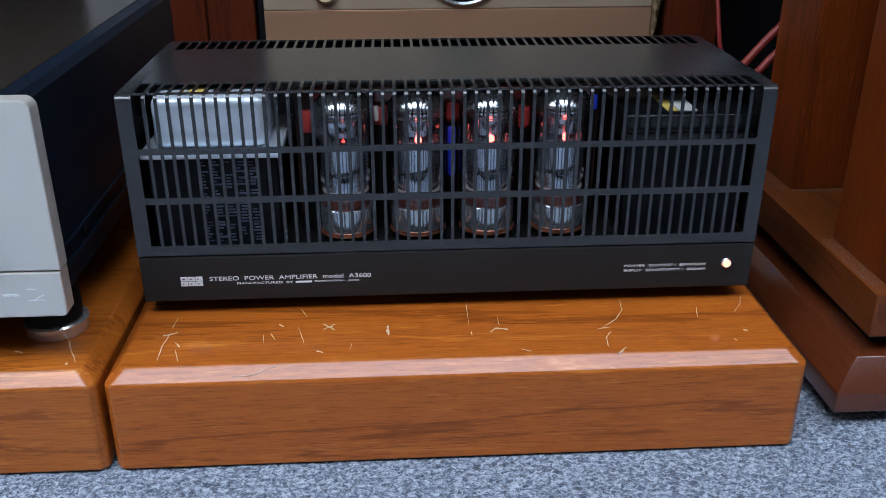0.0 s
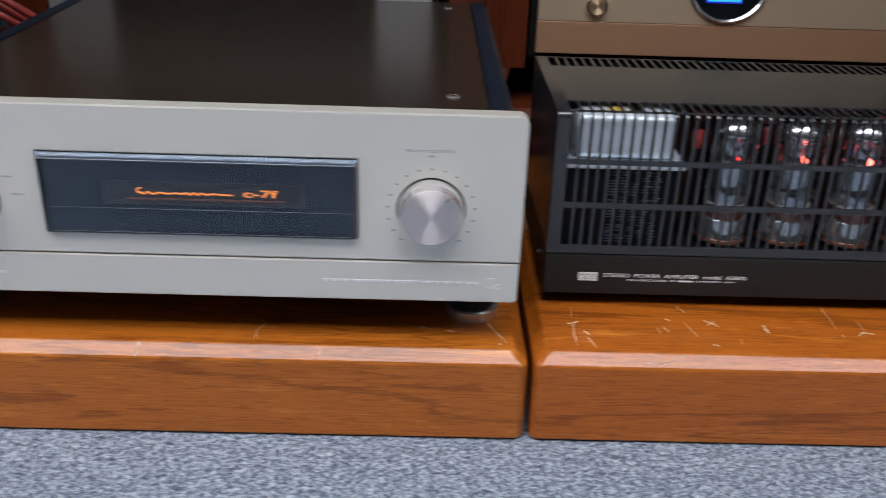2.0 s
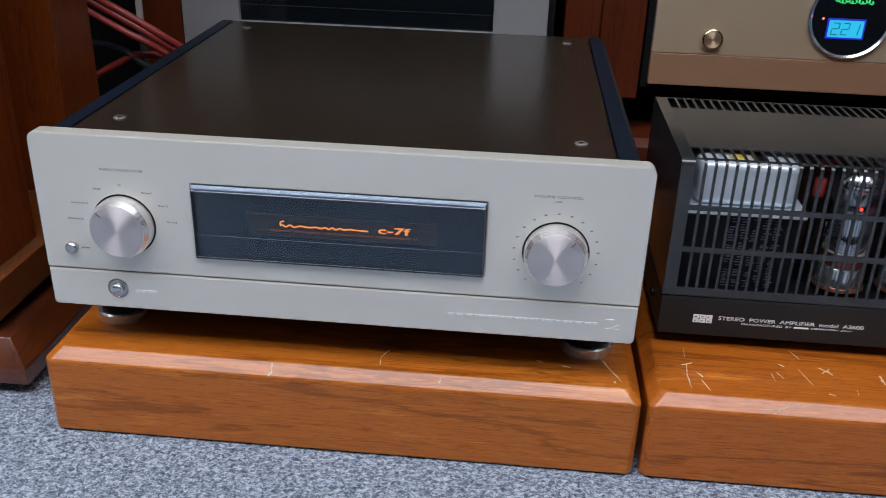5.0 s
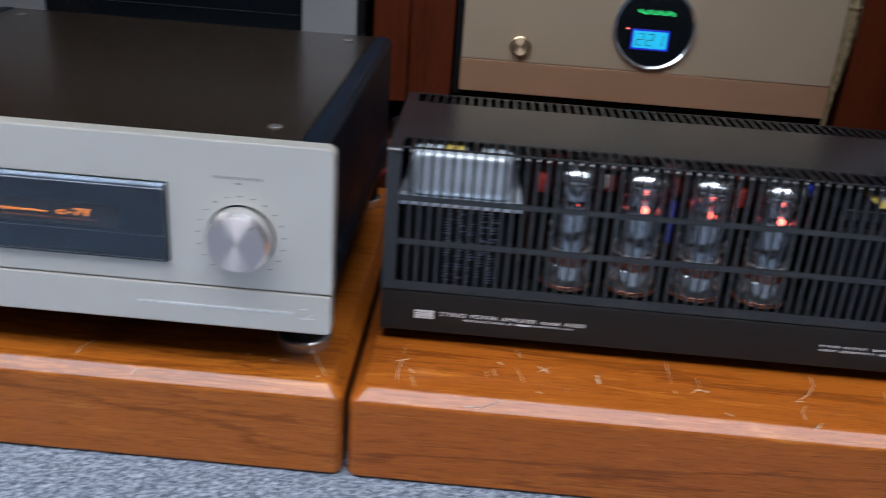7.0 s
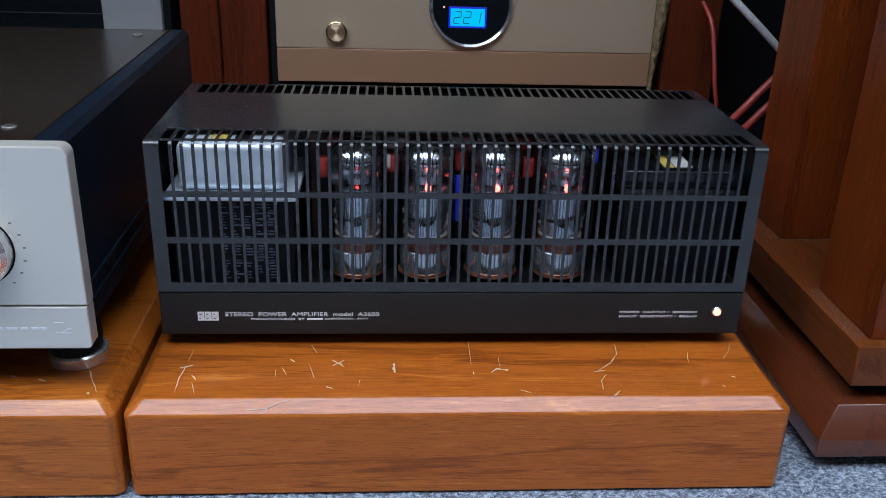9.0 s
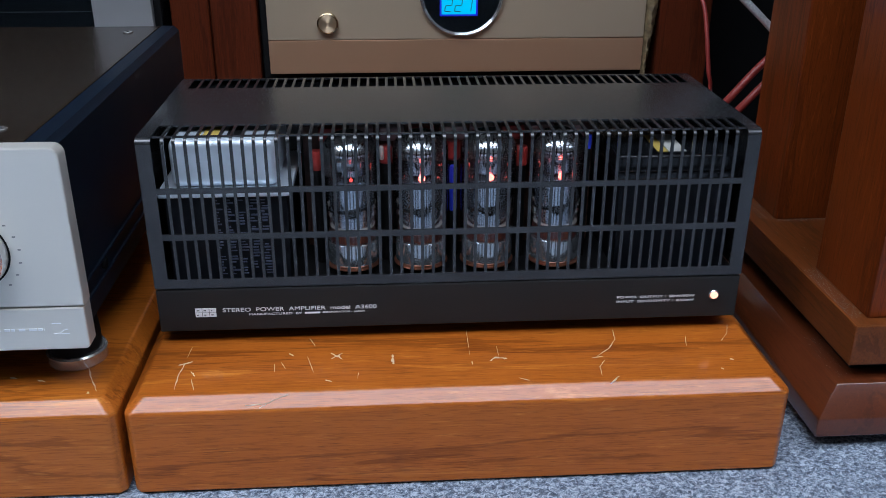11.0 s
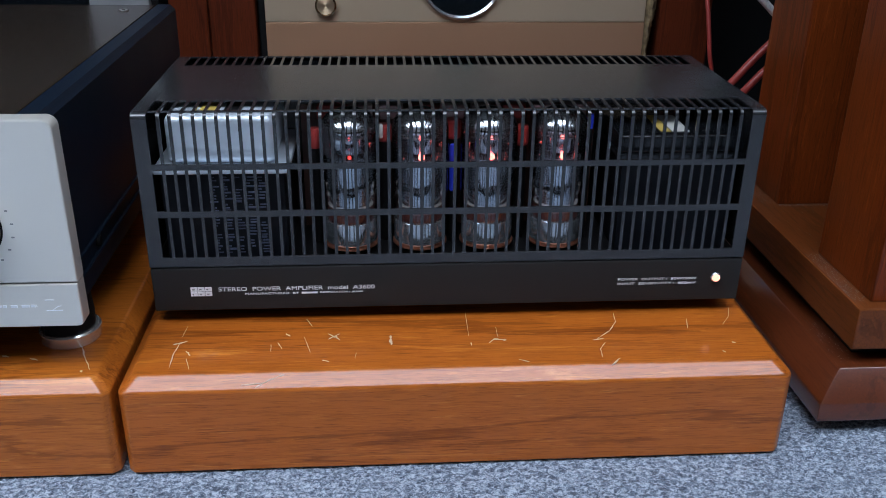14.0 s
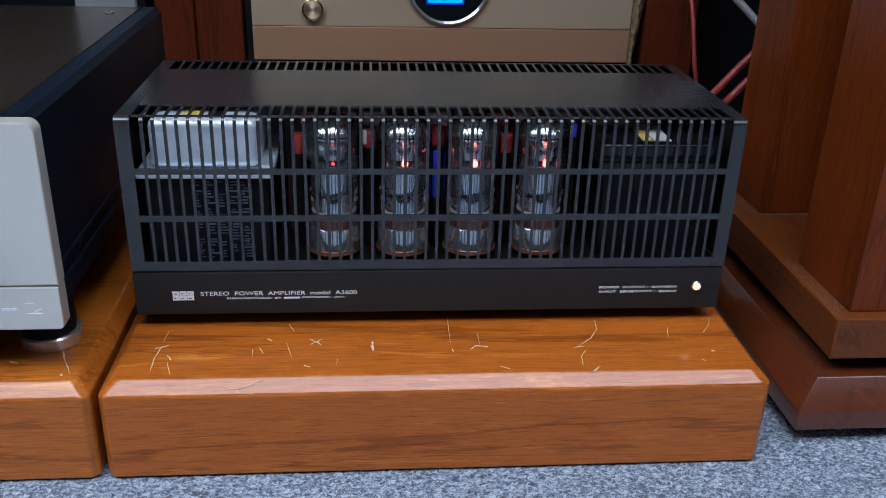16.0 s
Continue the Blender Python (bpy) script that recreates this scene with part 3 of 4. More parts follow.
lettering("lettering", "CORPORATION :  JAPAN", -0.0740, -0.0400, 0.1158, 0.1176, yf, WHITE_INK, amp)
lettering("lettering", "POWER  OUTPUT :  50W/50W", 0.1670, 0.2320, 0.1218, 0.1238, yf, WHITE_INK, amp)
lettering("lettering", "INPUT  SENSITIVITY :  850mV", 0.1670, 0.2320, 0.1178, 0.1198, yf, WHITE_INK, amp)
lamp_part = part("pilot_lamp", lathe(bmesh.new(), [(0.0042, -0.001), (0.0042, 0.0012), (0.0036, 0.0018)], 0.2480, AY0, 24, "Y", 0.1235), CHROME, amp)
part("lens", lathe(bmesh.new(), [(0.0032, 0.0012), (0.0031, 0.0026), (0.0022, 0.0040), (0.0006, 0.0046)], 0.2480, AY0, 20, "Y", 0.1235), LED_GLOW, lamp_part)


# output tubes
def tube(x, y, z, first):
    """A power tube: base, socket ring, anode, supports, getter and glass bulb."""
    valve = thing("power_tube", (x, y, z), "clear glass power tube with mirrored top and red heater glow", "vacuum tube", "amplifier power tubes")
    part("socket_ring", lathe(bmesh.new(), [(0.0190, z), (0.0222, z + 0.0004), (0.0222, z + 0.0014), (0.0190, z + 0.0022)], x, y, 40), COPPER, valve, "copper-coloured socket ring", 50)
    part("base", lathe(bmesh.new(), [(0.0204, z + 0.003), (0.0209, z + 0.004), (0.0209, z + 0.0215), (0.0202, z + 0.0225)], x, y, 40), CHROME, valve, "chromed metal base band")
    part("stem", lathe(bmesh.new(), [(0.0185, z + 0.021), (0.0185, z + 0.029), (0.0150, z + 0.032)], x, y, 32), BAKELITE, valve)
    bm = bmesh.new()
    lathe(bm, [(0.0158, z + 0.034), (0.0163, z + 0.035), (0.0163, z + 0.073), (0.0158, z + 0.074)], x, y, 24)
    for k in range(2):
        a = math.pi * k
        cx, cy = x + 0.0166 * math.cos(a), y + 0.0166 * math.sin(a)
        box(bm, cx - 0.0012, cy - 0.0010, z + 0.035, cx + 0.0012, cy + 0.0010, z + 0.073)
    part("anode", bm, PLATE, valve)
    for h in (0.0335,):
        part("mica_disc", lathe(bmesh.new(), [(0.0182, z + h), (0.0182, z + h + 0.0007)], x, y, 28), MICA, valve)
    tip = 0.0013 if first else 0.0025
    part("heater_tip", lathe(bmesh.new(), [(0.5 * tip, z + 0.0765 - 0.9 * tip), (tip, z + 0.0765 - 0.5 * tip), (tip, z + 0.0765 + 0.5 * tip), (0.5 * tip, z + 0.0765 + 0.9 * tip)], x + 0.0005, y - 0.0145, 14), DIM_GLOW if first else RED_GLOW, valve, "glowing red heater end")
    part("upper_cylinder", lathe(bmesh.new(), [(0.0120, z + 0.0775), (0.0124, z + 0.0780), (0.0124, z + 0.0905), (0.0120, z + 0.0912)], x, y, 24), PLATE, valve)
    part("getter", lathe(bmesh.new(), [(0.0122, z + 0.0904), (0.0170, z + 0.0908), (0.0204, z + 0.0922), (0.0217, z + 0.0945), (0.0220, z + 0.0975), (0.0206, z + 0.1020), (0.0165, z + 0.1068), (0.0085, z + 0.1102), (0.0015, z + 0.1112)], x, y, 40), GETTER, valve, "mirror-like getter flash", 70)
    hoop = [(x + 0.0183 * math.cos(a), y + 0.0183 * math.sin(a), z + 0.0505 + 0.003 * math.cos(a)) for a in [2 * math.pi * k / 28 for k in range(29)]]
    part("hoop", sweep(bmesh.new(), hoop, 0.0008, 6), BLACK, valve)
    bulb = part("bulb", lathe(bmesh.new(), [(0.0210, z + 0.0225), (0.0220, z + 0.026), (0.0224, z + 0.060), (0.0226, z + 0.086), (0.0226, z + 0.097), (0.0213, z + 0.1025), (0.0170, z + 0.1078), (0.0087, z + 0.1114), (0.0010, z + 0.1124)], x, y, 44), GLASS, valve, "clear glass bulb", 70)
    bulb.visible_shadow = False
    return valve


for n, tx in enumerate((-0.0485, 0.0072, 0.0620, 0.1185)):
    tube(tx, 0.667, 0.1455, n == 0)


# transformers on the deck
def transformer(x0, x1, y0, y1, z_core, z_top, shell, core, name, label, bell_in, soft=0.007):
    """A transformer: laminated core, flange and rounded bell cover."""
    t = thing(name, ((x0 + x1) / 2, (y0 + y1) / 2, A_SEAM), label, "transformer", "amplifier transformers")
    part("core", boxed(x0 + 0.004, y0 + 0.004, A_SEAM, x1 - 0.004, y1 - 0.004, z_core, bevel=0.001), core, t)
    part("flange", boxed(x0, y0, z_core, x1, y1, z_core + 0.0055, bevel=0.0012), shell, t)
    part("bell_cover", boxed(x0 + bell_in, y0 + bell_in * 0.7, z_core + 0.0055, x1 - bell_in, y1 - bell_in * 0.7, z_top, bevel=soft, segments=5), shell, t, "", 30)
    return t


power = transformer(-0.1955, -0.0935, 0.640, 0.740, 0.214, 0.2585, SILVER_PAINT, CORE, "power_transformer", "silver-painted power transformer with black core under the cage", 0.010)
part("label", boxed(-0.1595, 0.655, 0.2586, -0.1455, 0.690, 0.2592), YELLOW_LABEL, power, "yellow label")
part("label", boxed(-0.1415, 0.655, 0.2586, -0.1295, 0.690, 0.2592), DEEP, power, "black label")
# Flecks imitate slat reflections on the shiny core; nothing is printed there
glint_bm = bmesh.new()
rng = random.Random(12)
for column in range(5):
    for row in range(26):
        if rng.random() < 0.8:
            x, z = -0.1555 + column * 0.0092 + rng.uniform(0, 0.002), 0.1475 + row * 0.0025
            box(glint_bm, x, 0.6434, z, x + rng.uniform(0.0025, 0.0068), 0.6442, z + rng.uniform(0.0006, 0.0016))
part("printed_label", glint_bm, CORE_GLINT, power, "blue-grey flecks painted as slat reflections in the core", smooth=False)
out_t = transformer(0.162, 0.262, 0.646, 0.742, 0.220, 0.2400, BLACK, CORE, "output_transformer", "black output transformer with a paper label under the cage", 0.0005, 0.0022)
part("label", boxed(0.196, 0.655, 0.2401, 0.204, 0.700, 0.2407), YELLOW_LABEL, out_t, "yellow paper label")
part("label", boxed(0.205, 0.655, 0.2401, 0.219, 0.700, 0.2407), PAPER_LABEL, out_t, "white paper label")

# small parts behind the tubes
for x, y, r, z0, z1, m, word in ((-0.076, 0.680, 0.0050, 0.222, 0.238, RED_PART, "red"), (-0.0205, 0.684, 0.0060, 0.226, 0.240, RED_PART, "red"), (0.0346, 0.678, 0.0032, 0.185, 0.224, BLUE_PART, "blue"), (0.0350, 0.690, 0.0062, 0.226, 0.242, RED_PART, "red"), (0.0905, 0.684, 0.0058, 0.222, 0.238, RED_PART, "red"), (0.1455, 0.680, 0.0024, 0.236, 0.248, BLUE_PART, "blue")):
    can = thing("capacitor", (x, y, A_SEAM), word + " film capacitor on a dark post behind the power tubes", "capacitor", "amplifier inner parts")
    part("post", lathe(bmesh.new(), [(r * 0.8, A_SEAM), (r * 0.8, z0)], x, y, 20), DEEP, can)
    part("can", lathe(bmesh.new(), [(r * 0.85, z0), (r, z0 + 0.002), (r, z1 - 0.002), (r * 0.85, z1)], x, y, 24), m, can)
board = thing("circuit_board", (0.03, 0.715, A_SEAM), "brown circuit board standing at the back of the amplifier", "circuit board")
part("board", boxed(-0.089, 0.714, A_SEAM, 0.157, 0.716, 0.248), surface("brown_board", (0.10, 0.045, 0.03), 0.5), board)
for k in range(9):
    x = -0.075 + k * 0.025
    part("resistor", boxed(x, 0.694, 0.240, x + 0.020, 0.706, 0.252, bevel=0.002), PINK_PART if k % 3 else RED_PART, board)
part("ceramic_tube", lathe(bmesh.new(), [(0.0014, 0.230), (0.0019, 0.2315), (0.0019, 0.240), (0.0014, 0.2415)], -0.0235, 0.678, 16), PAPER_LABEL, board, "small white ceramic tube")

# ---- preamplifier ----
PX0, PX1, PY0, PY1 = -0.7165, -0.2346, 0.560, 1.005
P_LOW, P_SEAM, P_TOP = 0.1305, 0.1645, 0.2810
pre = thing("preamplifier", (-0.475, 0.77, PLINTH_TOP), "champagne-silver preamplifier with two big knobs and an amber display", "preamplifier")


def rounded(x0, z0, x1, z1, r_top, r_low, n=6):
    pts = []
    for cx, cz, r, a0 in ((x1, z0, r_low, -90), (x1, z1, r_top, 0), (x0, z1, r_top, 90), (x0, z0, r_low, 180)):
        ox, oz = (cx - r if cx == x1 else cx + r), (cz - r if cz == z1 else cz + r)
        if r == 0:
            pts.append((cx, cz))
        else:
            pts += [(ox + r * math.cos(radians(a0 + 90 * k / n)), oz + r * math.sin(radians(a0 + 90 * k / n))) for k in range(n + 1)]
    return pts


def bevelled_plate(outline, y0, y1, soft):
    bm = prism(bmesh.new(), outline, "Y", y0, y1)
    front = [e for e in bm.edges if all(abs(v.co.y - y0) < 1e-6 for v in e.verts)]
    bmesh.ops.bevel(bm, geom=front, offset=soft, segments=2, affect="EDGES", profile=0.5)
    return bm


def frame_plate(x0, z0, x1, z1, hx0, hz0, hx1, hz1, y0, y1, r):
    """A front plate with a rectangular opening, from four butted pieces' outline in one mesh."""
    bm = bmesh.new()
    outer = rounded(x0, z0, x1, z1, r, 0)
    n = len(outer)
    def corner(p):
        return min(((hx1, hz0), (hx1, hz1), (hx0, hz1), (hx0, hz0)), key=lambda c: abs((p[0] > (x0 + x1) / 2) - (c[0] > (hx0 + hx1) / 2)) + abs((p[1] > (z0 + z1) / 2) - (c[1] > (hz0 + hz1) / 2)))
    for y in (y0, y1):
        o = [bm.verts.new((a, y, b)) for a, b in outer]
        h = {c: bm.verts.new((c[0], y, c[1])) for c in ((hx1, hz0), (hx1, hz1), (hx0, hz1), (hx0, hz0))}
        for i in range(n):
            j = (i + 1) % n
            a, b = h[corner(outer[i])], h[corner(outer[j])]
            bm.faces.new((o[i], o[j], b, a) if a is not b else (o[i], o[j], a))
        if y == y0:
            first = (o, h)
    o0, h0 = first
    for i in range(n):
        j = (i + 1) % n
        bm.faces.new((o0[i], o0[j], o[j], o[i]))
    keys = list(h0)
    for i in range(4):
        a, b = keys[i], keys[(i + 1) % 4]
        bm.faces.new((h0[a], h0[b], h[b], h[a]))
    bmesh.ops.recalc_face_normals(bm, faces=bm.faces[:])
    rim = [e for e in bm.edges if all(abs(v.co.y - y0) < 1e-6 for v in e.verts) and len(e.link_faces) == 2 and any(abs(f.normal.y) < 0.5 for f in e.link_faces)]
    bmesh.ops.bevel(bm, geom=rim, offset=0.0012, segments=2, affect="EDGES", profile=0.5)
    return bm


WX0, WX1, WZ0, WZ1 = -0.5895, -0.3580, 0.1825, 0.2455
panel = part("front_panel", frame_plate(PX0, P_SEAM + 0.0006, PX1, P_TOP, WX0, WZ0, WX1, WZ1, PY0, PY0 + 0.014, 0.007), CHAMPAGNE, pre, "champagne satin aluminium front panel")
low_panel = part("lower_panel", bevelled_plate(rounded(PX0 + 0.0005, P_LOW, PX1 - 0.0005, P_SEAM - 0.0006, 0, 0.004), PY0, PY0 + 0.014, 0.0012), CHAMPAGNE, pre)
part("case", boxed(PX0 + 0.026, PY0 + 0.014, P_LOW + 0.002, PX1 - 0.026, PY1, P_TOP - 0.0045, bevel=0.001), DEEP, pre)
top_panel = part("top_panel", boxed(PX0 + 0.0285, PY0 + 0.0145, P_TOP - 0.0045, PX1 - 0.0285, PY1 - 0.001, P_TOP - 0.0012, bevel=0.0008), TOP_BROWN, pre, "glossy dark brown lacquered top panel")
for sx in (-0.662, -0.2885):
    for sy in (0.609, 0.967):
        screw = part("screw", lathe(bmesh.new(), [(0.0052, P_TOP - 0.0014), (0.0052, P_TOP - 0.0004), (0.0046, P_TOP)], sx, sy, 24), FOOT_METAL, pre)
        part("socket", lathe(bmesh.new(), [(0.0020, P_TOP - 0.0003), (0.0020, P_TOP + 0.0002)], sx, sy, 6), DEEP, screw)
for x0, x1, s in ((PX0 + 0.009, PX0 + 0.028, -1), (PX1 - 0.028, PX1 - 0.009, 1)):
    outline = [(x0, P_LOW + 0.004), (x1, P_LOW + 0.004), (x1, P_TOP - 0.006), (x1 - 0.005, P_TOP - 0.001), (x0 + 0.001, P_TOP - 0.001)]
    if s < 0:
        outline = [(x0 + x1 - a, b) for a, b in outline]
    side = part("side_panel", prism(bmesh.new(), outline, "Y", PY0 + 0.0145, PY1), SIDE_BLUE, pre, "blue-black anodised side extrusion")
    xo = x1 if s > 0 else x0
    for z0, z1 in ((0.150, 0.154), (0.165, 0.168)):
        part("rib", boxed(xo - 0.0010, PY0 + 0.020, z0, xo + 0.0022, PY1 - 0.004, z1, bevel=0.0008), SIDE_BLUE, side)
    part("side_screw", lathe(bmesh.new(), [(0.0050, -0.001), (0.0050, 0.0022), (0.0036, 0.003)], 0, 0, 20), DEEP, side)
    side.children[-1].matrix_basis = pose(xo, 0.640, 0.162, 0, 90 * s, 0)
for fx in (-0.684, -0.2665):
    for fy in (0.617, 0.955):
        foot = part("foot", lathe(bmesh.new(), [(0.0190, PLINTH_TOP + 0.0112), (0.0195, PLINTH_TOP + 0.022), (0.018, P_LOW + 0.004)], fx, fy, 36), DEEP, pre)
        part("foot_ring", lathe(bmesh.new(), [(0.0210, PLINTH_TOP), (0.0222, PLINTH_TOP + 0.001), (0.0230, PLINTH_TOP + 0.0098), (0.0216, PLINTH_TOP + 0.0112)], fx, fy, 36), FOOT_METAL, foot, "polished metal foot ring")

# display window
win = part("display_window", boxed(WX0 + 0.0003, PY0 + 0.0012, WZ0 + 0.0003, WX1 - 0.0003, PY0 + 0.0135, WZ1 - 0.0003), WINDOW_DARK, pre, "dark blue display filter")
# The display's faint brown glow is put into this panel's colour
part("display_panel", boxed(-0.546, PY0 + 0.0008, 0.2055, -0.396, PY0 + 0.0014, 0.2240), WINDOW_PANEL, win)
part("display_line", boxed(WX0 + 0.0004, PY0 + 0.0008, 0.2018, WX1 - 0.0004, PY0 + 0.0013, 0.2022), GREY_INK, win)
pane = part("window_glass", bevelled_plate(rounded(WX0 + 0.0004, WZ0 + 0.0004, WX1 - 0.0004, WZ1 - 0.0004, 0, 0), PY0 - 0.0042, PY0 + 0.0002, 0.0038), PANE, win, "bevelled clear glass window", smooth=False)
pane.visible_shadow = False
# Opaque edge strips; streaks of reflected light are put into their colour
EDGE_SHEEN = surface("streaked_glass_edge_sheen", (0.075, 0.086, 0.105), 0.14, 0.4, 0.5, 300, 25, 0.0)
rim_bm = bmesh.new()
for a0, b0, a1, b1, dx0, dz0, dx1, dz1 in ((WX0, WZ1, WX1, WZ1, 1, -1, -1, -1), (WX1, WZ0, WX0, WZ0, -1, 1, 1, 1), (WX0, WZ0, WX0, WZ1, 1, 1, 1, -1), (WX1, WZ1, WX1, WZ0, -1, -1, -1, 1)):
    e, f = 0.0004, 0.0040 if b0 == b1 == WZ1 else 0.0014
    quad = [(a0 + e * dx0, PY0 - 0.0004, b0 + e * dz0), (a1 + e * dx1, PY0 - 0.0004, b1 + e * dz1), (a1 + 0.0014 * dx1 if b0 == b1 else a1 + f * dx1, PY0 - 0.0044, b1 + f * dz1), (a0 + 0.0014 * dx0 if b0 == b1 else a0 + f * dx0, PY0 - 0.0044, b0 + f * dz0)]
    near = [rim_bm.verts.new(p) for p in quad]
    far = [rim_bm.verts.new((p[0], p[1] + 0.0006, p[2])) for p in quad]
    rim_bm.faces.new(near), rim_bm.faces.new(far[::-1])
    for k in range(4):
        m = (k + 1) % 4
        rim_bm.faces.new((near[k], near[m], far[m], far[k]))
bmesh.ops.recalc_face_normals(rim_bm, faces=rim_bm.faces[:])
part("bevel_edge", rim_bm, EDGE_SHEEN, win, "bevelled glass edge with painted reflection streaks", smooth=False)
yd = PY0 + 0.0006
script = [(-0.5165, yd, 0.2192), (-0.5195, yd, 0.2180)]
for k in range(61):
    u = k / 60
    script.append((-0.5195 + 0.058 * u, yd, 0.2150 + (0.0006 + 0.0003 * math.sin(u * 11)) * math.sin(u * 46 + 2 * math.sin(u * 9))))
script.append((-0.4500, yd, 0.2146))
part("script_emblem", sweep(bmesh.new(), script, 0.00062, 6), ORANGE_GLOW, win, "glowing amber script emblem")
lettering("lettering", "c-7f", -0.4420, -0.4165, 0.2132, 0.2192, yd, ORANGE_GLOW, win, bold=0.022)
bars("small_print", -0.528, -0.4115, 0.2098, 0.2110, yd, 7, AMBER_DIM, win, "dim amber unreadable small print")


def anisotropic_metal(name, colour):
    n = Nodes(name)
    tangent = n.tree.nodes.new("ShaderNodeTangent")
    tangent.direction_type, tangent.axis = "RADIAL", "Y"
    n.put(Base_Color=colour, Metallic=0.9, Roughness=0.50, Anisotropic=0.86, Anisotropic_Rotation=0.25)
    n.tree.links.new(tangent.outputs[0], n.bsdf.inputs["Tangent"])
    return n.mat


SPUN = anisotropic_metal("spun_aluminium", (0.84, 0.77, 0.76))
SPUN_GOLD = anisotropic_metal("spun_gold_aluminium", (0.80, 0.63, 0.42))


def big_knob(x, z, pointer):
    """A turned knob with a faceted rim, a spun face and a pointer line."""
    r, d = 0.0246, 0.0150
    knob = part("knob", lathe(bmesh.new(), [(r, -0.001), (r, d - 0.0060), (r - 0.0002, d - 0.0045)], x, PY0, 72, "Y", z), KNOB_SIDE, pre, "turned aluminium knob")
    part("knob_rim", lathe(bmesh.new(), [(r - 0.0002, d - 0.0046), (r - 0.0030, d - 0.0004)], x, PY0, 40, "Y", z), KNOB_RIM, knob, "bright cut rim", smooth=False)
    part("knob_face", lathe(bmesh.new(), [(r - 0.0030, d - 0.0006), (r - 0.0031, d), (r - 0.0036, d + 0.0002)], x, PY0, 72, "Y", z), SPUN, knob, "radially brushed knob face")
    # Flush black disc paints the shade of a recessed gap round the knob
    part("knob_gap", lathe(bmesh.new(), [(r + 0.0013, -0.0005), (r + 0.0013, 0.0003)], x, PY0, 64, "Y", z), DEEP, knob)
    a = radians(pointer)
    mark_bm = boxed(-0.0004, PY0 - d - 0.0006, 0.0165, 0.0004, PY0 - d + 0.0002, 0.0212)
    mark_bm.transform(pose(x, 0, z) @ pose(0, 0, 0, 0, 90 - pointer, 0))
    part("pointer", mark_bm, GREY_INK, knob)
    return knob


KNOB_SIDE = surface("knob_satin_aluminium", (0.78, 0.76, 0.74), 0.30, 0.75, 0.04, 300, 20, 0.0)
KNOB_RIM = surface("diamond_cut_aluminium", (0.88, 0.86, 0.85), 0.20, 0.85, 0.04, 300, 20, 0.0)
KX1, KX2, KZ = -0.6465, -0.3035, 0.2072
big_knob(KX1, KZ, 135)
big_knob(KX2, KZ, 50)
yp = PY0 - 0.0001
lettering("lettering", "INPUT SELECTOR", -0.6610, -0.6265, 0.2525, 0.2545, yp, PANEL_INK, panel)
lettering("lettering", "VOLUME CONTROL", -0.3235, -0.2860, 0.2525, 0.2545, yp, PANEL_INK, panel)
lettering("lettering", "-dB", -0.3080, -0.3020, 0.2488, 0.2503, yp, PANEL_INK, panel)
for k, (word, a) in enumerate((("tuner", 118), ("CD", 90), ("line-1", 58), ("line-2", 33), ("line-3", 8), ("bal line-1", 150), ("bal line-2", 175))):
    cx, cz = KX1 + 0.040 * math.cos(radians(a)), KZ + 0.0335 * math.sin(radians(a))
    w = 0.0013 * len(word)
    lettering("lettering", word, cx - w / 2, cx + w / 2, cz - 0.0008, cz + 0.0008, yp, PANEL_INK, panel)
for k in range(17):
    a = radians(-48 + k * 276 / 16)
    cx, cz = KX2 + 0.0325 * math.cos(a), KZ + 0.0325 * math.sin(a)
    part("scale_mark", boxed(cx - 0.0010, yp - 0.0002, cz - 0.0005, cx + 0.0010, yp + 0.0002, cz + 0.0005), PANEL_INK, panel, smooth=False)
part("power_button", lathe(bmesh.new(), [(0.0050, -0.001), (0.0050, 0.004), (0.0042, 0.005)], -0.6925, PY0, 28, "Y", 0.1845), STEEL, panel, "small round steel push button")
lettering("lettering", "power", -0.6850, -0.6780, 0.1832, 0.1850, yp, GREY_INK, panel)
dish = part("button_dish", lathe(bmesh.new(), [(0.0088, -0.001), (0.0088, 0.0006), (0.0080, 0.0010), (0.0074, 0.0004)], -0.6590, PY0, 32, "Y", 0.1490), STEEL, low_panel)
part("button", lathe(bmesh.new(), [(0.0048, 0.0), (0.0048, 0.003), (0.0040, 0.004), (0.0012, 0.0046)], -0.6590, PY0, 28, "Y", 0.1490), CHROME, dish, "", 60)
bars("engraved_writing", -0.6440, -0.6265, 0.1462, 0.1486, yp, 3, ENGRAVED, low_panel, "bright engraved writing")
bars("engraved_writing", -0.3850, -0.2650, 0.1464, 0.1482, yp, 5, ENGRAVED, low_panel, "bright engraved writing")
mark = bmesh.new()
box(mark, -0.2590, yp - 0.0002, 0.1515, -0.2530, yp + 0.0002, 0.1520)
box(mark, -0.2590, yp - 0.0002, 0.1432, -0.2480, yp + 0.0002, 0.1437)
sweep(mark, [(-0.2545, yp, 0.1440), (-0.2510, yp, 0.1465), (-0.2485, yp, 0.1470)], 0.0003, 5)
part("engraved_emblem", mark, ENGRAVED, low_panel, smooth=False)

# ---- rack behind ----
# laid out from a front face at RY and a size of its own, then brought to its true size and place by seat()
RY = 1.05
SEAT = Matrix.Translation((0.0156, 1.157, -0.0397)) @ Matrix.Scale(1.0725, 4) @ Matrix.Translation((0, -RY, 0))
RACK_FLOOR = 0.0370


